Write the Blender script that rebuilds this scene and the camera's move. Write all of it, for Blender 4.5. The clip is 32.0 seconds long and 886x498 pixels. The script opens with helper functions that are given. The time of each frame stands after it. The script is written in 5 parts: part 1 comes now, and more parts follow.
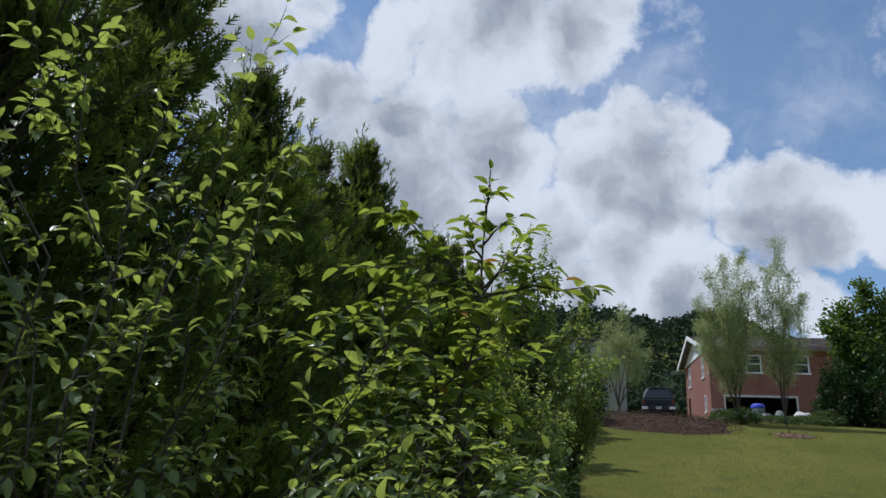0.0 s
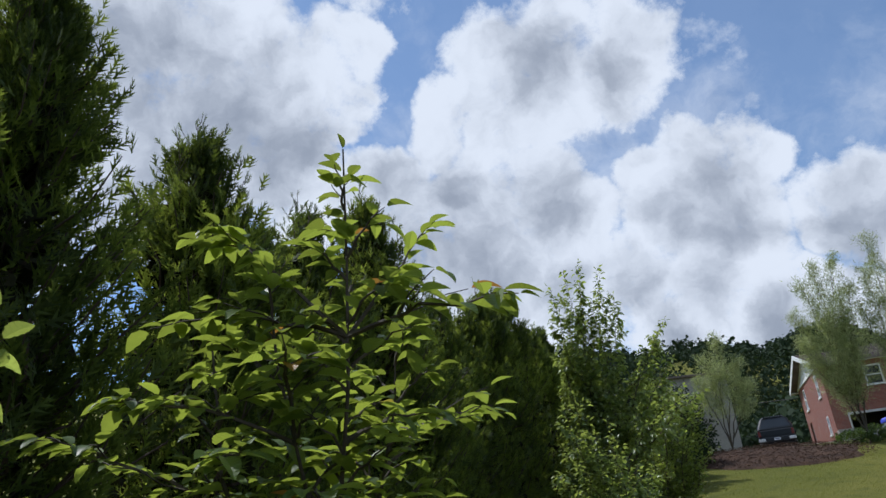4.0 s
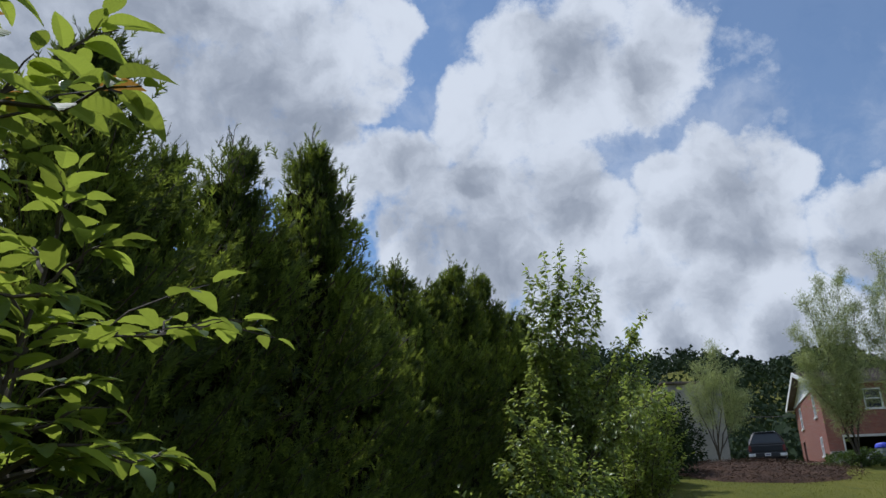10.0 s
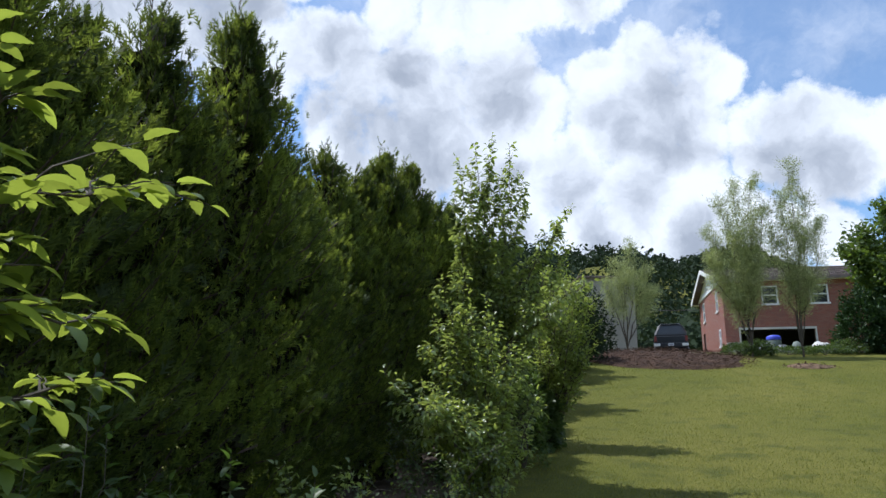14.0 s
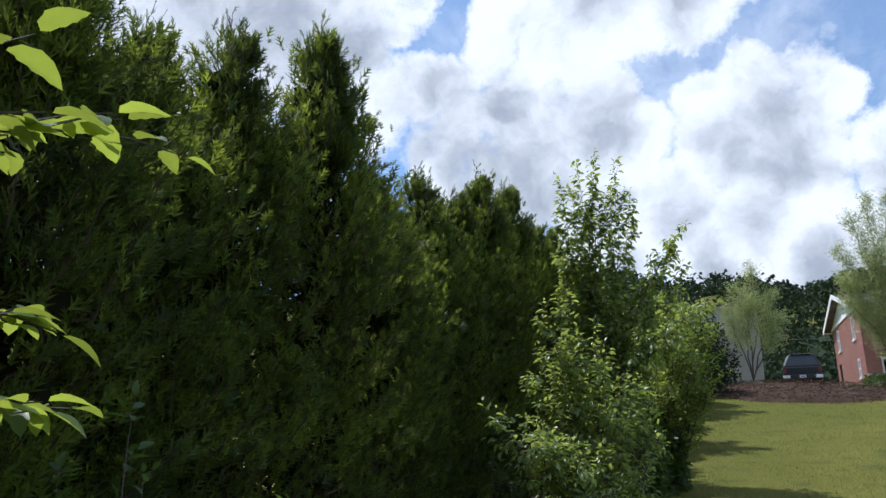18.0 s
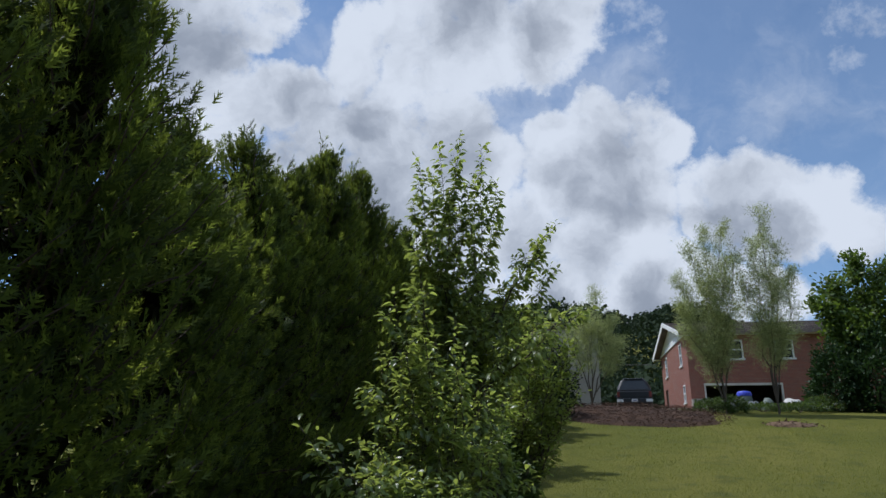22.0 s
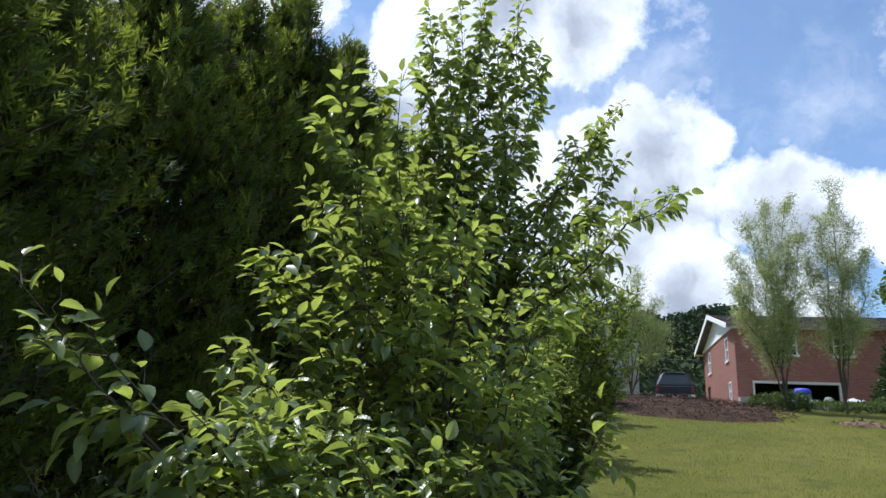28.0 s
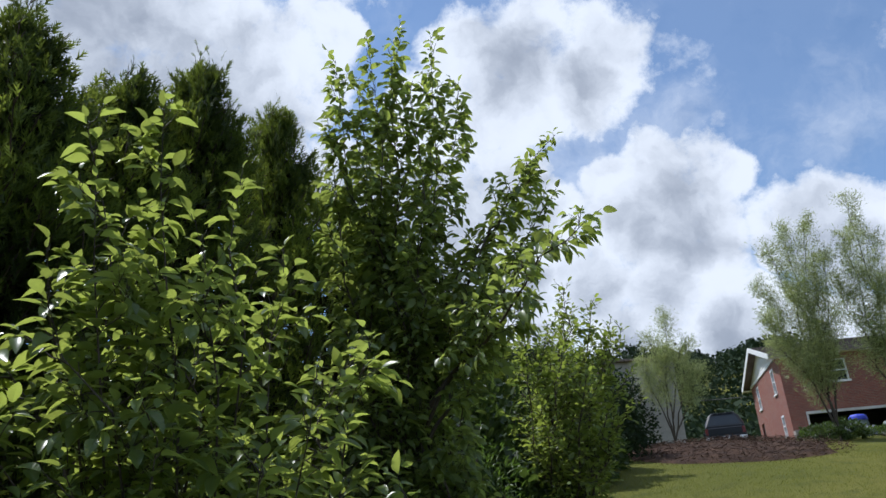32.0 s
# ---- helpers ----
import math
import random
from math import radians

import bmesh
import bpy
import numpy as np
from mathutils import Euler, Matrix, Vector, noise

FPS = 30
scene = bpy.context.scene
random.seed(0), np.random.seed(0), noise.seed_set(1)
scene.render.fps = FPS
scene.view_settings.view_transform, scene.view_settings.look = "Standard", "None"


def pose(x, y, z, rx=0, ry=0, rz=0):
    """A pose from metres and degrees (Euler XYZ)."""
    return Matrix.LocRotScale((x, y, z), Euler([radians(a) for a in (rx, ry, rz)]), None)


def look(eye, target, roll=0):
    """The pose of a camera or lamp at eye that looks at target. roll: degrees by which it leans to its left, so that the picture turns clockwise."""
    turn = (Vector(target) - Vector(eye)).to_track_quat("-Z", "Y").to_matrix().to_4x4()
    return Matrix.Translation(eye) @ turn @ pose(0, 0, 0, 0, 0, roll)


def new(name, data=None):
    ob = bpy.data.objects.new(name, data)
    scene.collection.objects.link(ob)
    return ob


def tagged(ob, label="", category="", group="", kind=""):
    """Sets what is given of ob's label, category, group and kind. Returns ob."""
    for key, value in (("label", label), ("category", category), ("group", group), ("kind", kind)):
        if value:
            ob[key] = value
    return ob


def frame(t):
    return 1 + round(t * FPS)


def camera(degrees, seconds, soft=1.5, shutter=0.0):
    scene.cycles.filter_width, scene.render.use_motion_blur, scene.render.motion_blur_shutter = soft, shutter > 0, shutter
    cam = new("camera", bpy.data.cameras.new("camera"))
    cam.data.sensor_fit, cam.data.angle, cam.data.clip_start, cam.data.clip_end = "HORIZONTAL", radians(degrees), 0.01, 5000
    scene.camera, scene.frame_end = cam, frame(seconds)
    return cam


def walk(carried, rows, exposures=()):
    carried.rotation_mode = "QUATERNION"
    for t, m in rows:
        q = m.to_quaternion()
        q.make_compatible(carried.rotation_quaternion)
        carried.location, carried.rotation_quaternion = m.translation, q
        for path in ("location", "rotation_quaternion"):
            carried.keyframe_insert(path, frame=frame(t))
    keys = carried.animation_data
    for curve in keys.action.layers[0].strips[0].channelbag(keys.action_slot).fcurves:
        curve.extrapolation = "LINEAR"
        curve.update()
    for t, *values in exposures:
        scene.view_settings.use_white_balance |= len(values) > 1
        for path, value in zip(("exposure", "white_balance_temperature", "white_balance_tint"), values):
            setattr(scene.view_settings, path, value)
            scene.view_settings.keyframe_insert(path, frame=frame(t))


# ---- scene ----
cam = camera(64.0, 32.0, 1.5)
PATH = [
    (0, (1.179, 0.608, 1.604), (1.122, 2.513, 2.21), 2.6),
    (0.5, (1.213, 0.635, 1.59), (1.316, 2.56, 2.122), -0.9),
    (1, (1.325, 0.664, 1.58), (1.472, 2.604, 2.045), -1.2),
    (1.5, (1.481, 0.723, 1.599), (1.391, 2.676, 2.019), -0.6),
    (2, (1.481, 0.911, 1.587), (1.304, 2.87, 1.948), -1.7),
    (2.5, (1.511, 1.112, 1.625), (1.449, 3.08, 1.976), -3.9),
    (3, (1.679, 1.361, 1.639), (1.488, 3.311, 2.042), -5.1),
    (3.5, (1.769, 1.411, 1.632), (1.541, 3.356, 2.037), -6.4),
    (4, (1.71, 1.535, 1.727), (1.455, 3.354, 2.517), -5.5),
    (4.5, (1.812, 1.594, 1.759), (1.529, 3.338, 2.696), -0.2),
    (6.5, (1.976, 1.567, 1.633), (1.772, 3.431, 2.328), -3.9),
    (7, (2.032, 1.583, 1.64), (1.831, 3.449, 2.333), -4.2),
    (7.5, (2.055, 1.648, 1.664), (1.791, 3.492, 2.391), -4.0),
    (8, (2.044, 1.806, 1.691), (1.759, 3.645, 2.426), -4.5),
    (8.5, (2.01, 1.933, 1.711), (1.718, 3.779, 2.425), -3.9),
    (9, (2.023, 2.007, 1.698), (1.726, 3.85, 2.415), -2.7),
    (9.5, (2.096, 2.217, 1.691), (1.801, 4.031, 2.481), -1.4),
    (10, (2.167, 2.322, 1.696), (1.875, 4.148, 2.456), 0.0),
    (10.5, (2.154, 2.296, 1.664), (1.931, 4.19, 2.267), -0.4),
    (11, (2.136, 2.269, 1.649), (1.954, 4.195, 2.157), -0.3),
    (11.5, (2.135, 2.274, 1.653), (1.971, 4.206, 2.145), 0.6),
    (12, (2.131, 2.304, 1.66), (1.982, 4.238, 2.148), 1.1),
    (12.5, (2.157, 2.266, 1.641), (2.02, 4.203, 2.118), 1.2),
    (13, (2.152, 2.295, 1.65), (2.032, 4.233, 2.127), 1.0),
    (13.5, (2.137, 2.334, 1.657), (2.033, 4.275, 2.126), 0.4),
    (15.5, (2.152, 2.293, 1.656), (2.015, 4.228, 2.141), -1.1),
    (16, (2.121, 2.269, 1.631), (1.861, 4.189, 2.127), -1.9),
    (16.5, (2.129, 2.297, 1.607), (1.831, 4.213, 2.096), -2.2),
    (17, (2.233, 2.526, 1.652), (1.922, 4.428, 2.187), -2.7),
    (17.5, (2.251, 2.684, 1.668), (1.875, 4.57, 2.22), -1.9),
    (18, (2.156, 2.889, 1.667), (1.764, 4.768, 2.231), 0.5),
    (18.5, (2.138, 3.073, 1.67), (2.018, 4.989, 2.231), -1.1),
    (19, (2.187, 3.323, 1.689), (2.002, 5.234, 2.25), 0.1),
    (19.5, (2.173, 3.457, 1.726), (1.879, 5.364, 2.253), 0.9),
    (20, (2.031, 3.583, 1.756), (1.817, 5.445, 2.454), 0.0),
    (20.5, (1.967, 3.742, 1.741), (1.885, 5.624, 2.414), -0.4),
    (21, (2.006, 4.031, 1.779), (1.981, 5.908, 2.47), -0.1),
    (21.5, (2.062, 4.182, 1.777), (2.033, 6.056, 2.474), 0.1),
    (22, (2.053, 4.49, 1.794), (2.077, 6.393, 2.41), 0.4),
    (22.5, (2.158, 4.627, 1.782), (2.352, 6.551, 2.292), 0.9),
    (23, (2.332, 5.001, 1.824), (2.406, 6.922, 2.374), 2.2),
    (23.5, (2.415, 5.226, 1.8), (2.291, 7.166, 2.269), 4.3),
    (24, (2.398, 5.541, 1.891), (2.362, 7.485, 2.358), 5.1),
    (24.5, (2.462, 5.912, 1.887), (2.422, 7.839, 2.422), 5.1),
    (26.5, (2.316, 6.496, 1.651), (2.159, 8.386, 2.289), 3.7),
    (27, (2.279, 6.768, 1.642), (2.051, 8.669, 2.219), 3.8),
    (27.5, (2.188, 6.998, 1.7), (2.125, 8.904, 2.301), 3.0),
    (28, (2.256, 7.224, 1.707), (2.189, 9.132, 2.305), 3.0),
    (28.5, (2.289, 7.397, 1.737), (2.013, 9.303, 2.276), 4.0),
    (29, (2.167, 7.51, 1.761), (1.867, 9.416, 2.288), 3.9),
    (29.5, (2.072, 7.563, 1.762), (2.005, 9.469, 2.367), 2.2),
    (30, (2.164, 7.651, 1.732), (2.229, 9.547, 2.363), -0.5),
    (30.5, (2.409, 7.796, 1.751), (2.444, 9.692, 2.388), -2.3),
    (31, (2.594, 7.843, 1.77), (2.447, 9.728, 2.422), -3.4),
    (31.5, (2.762, 7.71, 1.776), (2.63, 9.554, 2.54), -2.0),
    (32, (3.022, 7.747, 1.782), (2.868, 9.585, 2.557), -3.2),
]
EXPOSURES = [(t, stops, 5650.0, 10.0) for t, stops in (
    (0.0, -0.5), (1.0, -0.1), (2.0, 0.2), (3.5, 0.05), (4.0, -0.35), (4.5, -0.55), (6.5, -0.5), (10.5, -0.55), (11.2, 0.05), (18.0, 0.05), (20.0, -0.15), (22.0, -0.5), (23.5, 0.1), (28.4, 0.15), (29.0, 0.6), (29.6, 0.25), (31.0, 0.12), (32.0, -0.18))]
walk(cam, [(t, look(eye, target, roll)) for t, eye, target, roll in PATH], EXPOSURES)

# ---- light ----
SUN_TO = Vector((-0.46, 0.15, 0.90)).normalized()
sun_data = bpy.data.lights.new("sun", "SUN")
sun_data.energy, sun_data.angle, sun_data.color = 5.0, radians(0.6), (1.0, 0.925, 0.82)
sun = new("sun", sun_data)
sun.rotation_euler = SUN_TO.to_track_quat("Z", "Y").to_euler()

# Cumulus banks: compass angle from +y, height above the horizon, radius (degrees).
CLOUDS_A = [
    (-42.8, 35.4, 7.5), (-35.5, 35.7, 8.4), (-27.5, 38.1, 7.5), (-31.6, 29.3, 7.5), (-23.2, 31.7, 5.7), (-19.1, 36.1, 4.8), (-16.3, 39.5, 3.5),
    (-13.7, 40.1, 2.0), (-14.8, 35.3, 2.0), (-17.0, 33.2, 2.0), (-19.2, 27.0, 4.0), (-14.1, 28.7, 2.9), (-10.9, 29.5, 2.2), (-1.4, 37.9, 3.7),
    (5.2, 37.7, 4.8), (11.1, 35.7, 4.2), (-6.2, 34.9, 2.9), (-7.6, 32.0, 2.4), (-1.0, 33.1, 4.2), (4.3, 33.2, 4.0), (8.9, 33.2, 2.6),
    (-3.9, 27.6, 4.4), (1.4, 28.3, 3.5), (-9.2, 25.8, 4.0), (-12.3, 23.2, 3.5), (-2.4, 22.9, 5.3), (4.1, 23.8, 4.0),
]
CLOUDS_B = [
    (10.4, 26.7, 2.9), (14.3, 27.2, 3.3), (18.5, 26.0, 3.5), (20.7, 25.6, 2.0), (11.9, 22.9, 4.4), (16.7, 22.6, 4.0), (3.9, 19.8, 4.8),
    (10.1, 18.8, 4.8), (16.1, 18.5, 3.5), (-7.7, 19.7, 4.8), (1.4, 16.1, 5.3), (10.2, 14.8, 4.8), (16.0, 14.6, 3.5), (23.2, 20.9, 3.1),
    (25.4, 20.6, 3.1), (27.3, 19.6, 3.1), (28.7, 17.6, 2.6), (25.3, 17.8, 3.1), (22.2, 18.7, 2.0), (42.5, 17.0, 5.0),
    (-45.5, 24.0, 8.0), (8.5, 47.0, 6.0), (-15.5, 48.0, 6.0),
    (19.2, 15.2, 3.0), (22.0, 13.2, 3.0), (26.5, 13.0, 2.6), (30.6, 18.8, 2.8), (33.0, 17.2, 2.4),
]
CLOUD_PUFFS = [
    (17.2, 35.1, 1.5), (19.5, 32.6, 1.1), (19.3, 35.1, 1.1), (27.6, 26.3, 1.1), (19.9, 29.5, 0.8), (25.6, 24.9, 0.5), (21.0, 21.5, 0.6),
    (33.8, 28.5, 1.2), (34.5, 31.5, 1.4), (36.5, 30.5, 1.5),
]
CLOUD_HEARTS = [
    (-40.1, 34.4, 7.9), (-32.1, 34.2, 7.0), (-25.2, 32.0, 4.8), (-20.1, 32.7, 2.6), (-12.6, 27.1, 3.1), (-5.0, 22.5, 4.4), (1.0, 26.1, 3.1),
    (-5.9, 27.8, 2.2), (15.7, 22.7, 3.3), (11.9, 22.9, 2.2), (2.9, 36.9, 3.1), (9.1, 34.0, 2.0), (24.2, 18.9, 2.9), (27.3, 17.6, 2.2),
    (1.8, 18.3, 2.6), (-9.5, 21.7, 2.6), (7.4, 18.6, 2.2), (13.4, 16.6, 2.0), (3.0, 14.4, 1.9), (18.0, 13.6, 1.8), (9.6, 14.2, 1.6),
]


def heading(az, el):
    az, el = radians(az), radians(el)
    return (math.sin(az) * math.cos(el), math.cos(az) * math.cos(el), math.sin(el))


def node(tree, kind, **given):
    """A node; keys are attributes, or i0, i1 ... for the values of its inputs."""
    n = tree.nodes.new(kind)
    for key, value in given.items():
        if key[0] == "i" and key[1:].isdigit():
            if isinstance(value, bpy.types.NodeSocket):
                tree.links.new(value, n.inputs[int(key[1:])])
            else:
                n.inputs[int(key[1:])].default_value = value
        elif key == "operation":
            n.operation = value
        elif key == "use_clamp":
            n.use_clamp = value
        elif key == "interpolation_type":
            n.interpolation_type = value
        elif key == "sky_type":
            n.sky_type = value
        elif key == "sun_disc":
            n.sun_disc = value
    return n


def calc(tree, op, a, b=0.0, c=0.0, clamp=False):
    return node(tree, "ShaderNodeMath", operation=op, use_clamp=clamp, i0=a, i1=b, i2=c).outputs[0]


def smooth(tree, value, low, high):
    n = node(tree, "ShaderNodeMapRange", interpolation_type="SMOOTHSTEP", i0=value)
    n.inputs["From Min"].default_value, n.inputs["From Max"].default_value = low, high
    return n.outputs[0]


def mixed(tree, fac, a, b, blend="MIX"):
    n = tree.nodes.new("ShaderNodeMix")
    n.data_type, n.blend_type = "RGBA", blend
    for at, value in ((0, fac), (6, a), (7, b)):
        if isinstance(value, bpy.types.NodeSocket):
            tree.links.new(value, n.inputs[at])
        elif at:
            n.inputs[at].default_value = (*value, 1.0)
        else:
            n.inputs[at].default_value = value
    return n.outputs[2]


def banks(tree, way, rows, wide=1.0):
    """1 at the heart of a bank, 0 at its rim, falling on outside."""
    best = None
    for az, el, r in rows:
        dot = node(tree, "ShaderNodeVectorMath", operation="DOT_PRODUCT", i0=way, i1=heading(az, el)).outputs["Value"]
        c = math.cos(radians(r * wide))
        f = calc(tree, "MULTIPLY_ADD", dot, 1 / (1 - c), -c / (1 - c))
        best = f if best is None else calc(tree, "SMOOTH_MAX", best, f, 0.25)
    return best


def cloud_noise(tree, at, scale, detail, rough):
    n = node(tree, "ShaderNodeTexNoise", i0=at)
    n.inputs["Scale"].default_value, n.inputs["Detail"].default_value, n.inputs["Roughness"].default_value = scale, detail, rough
    return n


world = bpy.data.worlds.new("sky")
scene.world = world
world.use_nodes = True
wt = world.node_tree
wt.nodes.clear()
sky = node(wt, "ShaderNodeTexSky", sky_type="NISHITA", sun_disc=False)
sky.sun_elevation, sky.sun_rotation = math.asin(SUN_TO.z), math.atan2(SUN_TO.x, SUN_TO.y)
sky.air_density, sky.dust_density, sky.ozone_density = 1.0, 0.4, 1.5
way = node(wt, "ShaderNodeTexCoord").outputs["Generated"]
billow = cloud_noise(wt, way, 9.0, 6.0, 0.6)
shift = node(wt, "ShaderNodeVectorMath", operation="MULTIPLY_ADD", i0=billow.outputs["Color"], i1=(0.085, 0.085, 0.085), i2=(-0.0425, -0.0425, -0.0425))
bent = node(wt, "ShaderNodeVectorMath", operation="ADD", i0=way, i1=shift.outputs[0]).outputs[0]
bent = node(wt, "ShaderNodeVectorMath", operation="NORMALIZE", i0=bent).outputs[0]
body = calc(wt, "MAXIMUM", banks(wt, bent, CLOUDS_A), banks(wt, bent, CLOUDS_B))
fluff = cloud_noise(wt, way, 15.0, 10.0, 0.68)
body = calc(wt, "MULTIPLY_ADD", calc(wt, "SUBTRACT", fluff.outputs["Fac"], 0.5), 2.3, calc(wt, "MAXIMUM", calc(wt, "MINIMUM", body, 0.62), -1.2))
puffs = calc(wt, "MULTIPLY_ADD", calc(wt, "SUBTRACT", cloud_noise(wt, way, 34.0, 7.0, 0.65).outputs["Fac"], 0.5), 3.2, calc(wt, "MAXIMUM", banks(wt, way, CLOUD_PUFFS, 1.5), -1.5))
# Far from the view the sky goes on half covered.
broad = cloud_noise(wt, way, 2.6, 6.0, 0.5)
ahead = node(wt, "ShaderNodeVectorMath", operation="DOT_PRODUCT", i0=way, i1=heading(2, 26)).outputs["Value"]
beyond = smooth(wt, ahead, 0.72, 0.56)
general = calc(wt, "MULTIPLY_ADD", beyond, 3.0, calc(wt, "MULTIPLY_ADD", broad.outputs["Fac"], 5.0, -5.6))
mask = smooth(wt, calc(wt, "MAXIMUM", body, general), -0.42, 0.50)
mask = calc(wt, "MAXIMUM", mask, calc(wt, "MULTIPLY", smooth(wt, puffs, 0.0, 1.9), 0.62))
# A thin veil keeps the blue pale, thicker in wisps.
veil = smooth(wt, cloud_noise(wt, bent, 5.0, 8.0, 0.62).outputs["Fac"], 0.44, 0.76)
mask = calc(wt, "MAXIMUM", mask, calc(wt, "MULTIPLY_ADD", veil, 0.45, 0.14))
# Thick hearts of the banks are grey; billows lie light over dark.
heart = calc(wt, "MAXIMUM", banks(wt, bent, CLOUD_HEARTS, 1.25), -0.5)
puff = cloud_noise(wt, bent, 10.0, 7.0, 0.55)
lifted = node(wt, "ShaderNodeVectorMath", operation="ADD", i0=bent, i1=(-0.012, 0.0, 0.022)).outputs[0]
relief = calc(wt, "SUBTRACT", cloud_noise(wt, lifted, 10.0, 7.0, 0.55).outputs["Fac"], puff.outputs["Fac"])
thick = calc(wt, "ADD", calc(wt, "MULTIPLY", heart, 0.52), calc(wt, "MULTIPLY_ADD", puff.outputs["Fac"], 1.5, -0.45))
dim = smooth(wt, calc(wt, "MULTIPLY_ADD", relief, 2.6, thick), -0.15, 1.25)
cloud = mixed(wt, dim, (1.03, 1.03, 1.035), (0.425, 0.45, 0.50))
blue = node(wt, "ShaderNodeVectorMath", operation="MULTIPLY", i0=sky.outputs[0], i1=(0.112, 0.140, 0.152))
low = node(wt, "ShaderNodeSeparateXYZ", i0=way).outputs[2]
mask = calc(wt, "MULTIPLY", mask, smooth(wt, low, -0.01, 0.05))
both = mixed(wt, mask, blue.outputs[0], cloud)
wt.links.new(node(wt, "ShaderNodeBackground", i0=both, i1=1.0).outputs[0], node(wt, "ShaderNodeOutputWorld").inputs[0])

# ---- materials ----
def material(name):
    m = bpy.data.materials.new(name)
    m.use_nodes = True
    t = m.node_tree
    t.nodes.clear()
    out = node(t, "ShaderNodeOutputMaterial")
    b = node(t, "ShaderNodeBsdfPrincipled")
    t.links.new(b.outputs[0], out.inputs[0])
    return m, t, b, out


def put(t, b, **given):
    """Principled inputs by name, with _ for a space."""
    for key, value in given.items():
        s = b.inputs[key.replace("_", " ")]
        if isinstance(value, bpy.types.NodeSocket):
            t.links.new(value, s)
        else:
            s.default_value = (*value, 1.0) if isinstance(value, tuple) and len(value) == 3 else value


def grain(t, scale, detail=4.0, rough=0.55, where="Object"):
    co = node(t, "ShaderNodeTexCoord").outputs[where]
    n = node(t, "ShaderNodeTexNoise", i0=co)
    n.inputs["Scale"].default_value, n.inputs["Detail"].default_value, n.inputs["Roughness"].default_value = scale, detail, rough
    return n.outputs["Fac"]


def bumped(t, b, height, strength, distance):
    n = node(t, "ShaderNodeBump")
    n.inputs["Strength"].default_value, n.inputs["Distance"].default_value = strength, distance
    t.links.new(height, n.inputs["Height"])
    t.links.new(n.outputs[0], b.inputs["Normal"])


def leafy(name, dark, light, lit, rough=0.42, share=0.5, single=False, odd=None, gloss=0.5, sunlit_growth=0.0):
    """Leaf: two-sided, lets part of the light through; each leaf has its own shade."""
    m, t, b, out = material(name)
    if single:
        own = node(t, "ShaderNodeObjectInfo").outputs["Random"]
    else:
        own = node(t, "ShaderNodeNewGeometry").outputs["Random Per Island"]
    vein = grain(t, 55.0, 3.0)
    shade = calc(t, "ADD", calc(t, "MULTIPLY", own, 0.75), calc(t, "MULTIPLY", vein, 0.35), clamp=True)
    tone = mixed(t, shade, dark, light)
    glow = mixed(t, shade, tuple(v * 0.45 for v in lit), tuple(v * 1.3 for v in lit))
    if sunlit_growth:
        # Patches of yellower growth, brightened as if sunlit; those between darkened as if shaded.
        fresh = smooth(t, grain(t, sunlit_growth, 3.0), 0.36, 0.66)
        tone = mixed(t, fresh, mixed(t, 1.0, tone, (0.55, 0.55, 0.6), "MULTIPLY"), mixed(t, 1.0, tone, (1.55, 1.45, 1.1), "MULTIPLY"))
        glow = mixed(t, fresh, mixed(t, 1.0, glow, (0.5, 0.52, 0.5), "MULTIPLY"), mixed(t, 1.0, glow, (1.5, 1.4, 1.2), "MULTIPLY"))
    if odd:
        few = smooth(t, own, 0.965, 0.97)
        tone, glow = mixed(t, few, tone, odd), mixed(t, few, glow, tuple(min(1.0, v * 1.3) for v in odd))
    put(t, b, Base_Color=tone, Roughness=rough, Specular_IOR_Level=gloss)
    thin = node(t, "ShaderNodeBsdfTranslucent", i0=glow)
    join = node(t, "ShaderNodeMixShader", i0=share, i1=b.outputs[0], i2=thin.outputs[0])
    t.links.new(join.outputs[0], out.inputs[0])
    return m


def bark(name, a, c, scale=30.0):
    m, t, b, _ = material(name)
    n = grain(t, scale, 6.0)
    put(t, b, Base_Color=mixed(t, n, a, c), Roughness=0.85)
    bumped(t, b, n, 0.6, 0.01)
    return m


def plain(name, a, c, scale=6.0, rough=0.6, metal=0.0, bump=0.15, depth=0.01, fine=40.0):
    m, t, b, _ = material(name)
    big, small = grain(t, scale, 3.0), grain(t, fine, 4.0)
    mixv = calc(t, "ADD", calc(t, "MULTIPLY", big, 0.65), calc(t, "MULTIPLY", small, 0.35))
    put(t, b, Base_Color=mixed(t, smooth(t, mixv, 0.35, 0.65), a, c), Roughness=rough, Metallic=metal, Specular_IOR_Level=0.2 if rough > 0.88 else 0.5)
    bumped(t, b, small, bump, depth)
    return m


LEAF_ELM = leafy("elm_leaf", (0.045, 0.085, 0.018), (0.115, 0.17, 0.045), (0.38, 0.46, 0.055), 0.42, 0.48, True, (0.30, 0.16, 0.03), gloss=0.3)
LEAF_ELM_MANY = leafy("elm_leaf_many", (0.045, 0.085, 0.018), (0.115, 0.17, 0.045), (0.38, 0.46, 0.055), 0.42, 0.48, gloss=0.3)
LEAF_PEAR = leafy("pear_leaf", (0.066, 0.110, 0.040), (0.165, 0.222, 0.074), (0.44, 0.52, 0.09), 0.32, 0.5, True, gloss=0.65)
LEAF_PEAR_MANY = leafy("pear_leaf_many", (0.066, 0.110, 0.040), (0.165, 0.222, 0.074), (0.44, 0.52, 0.09), 0.32, 0.5, gloss=0.65)
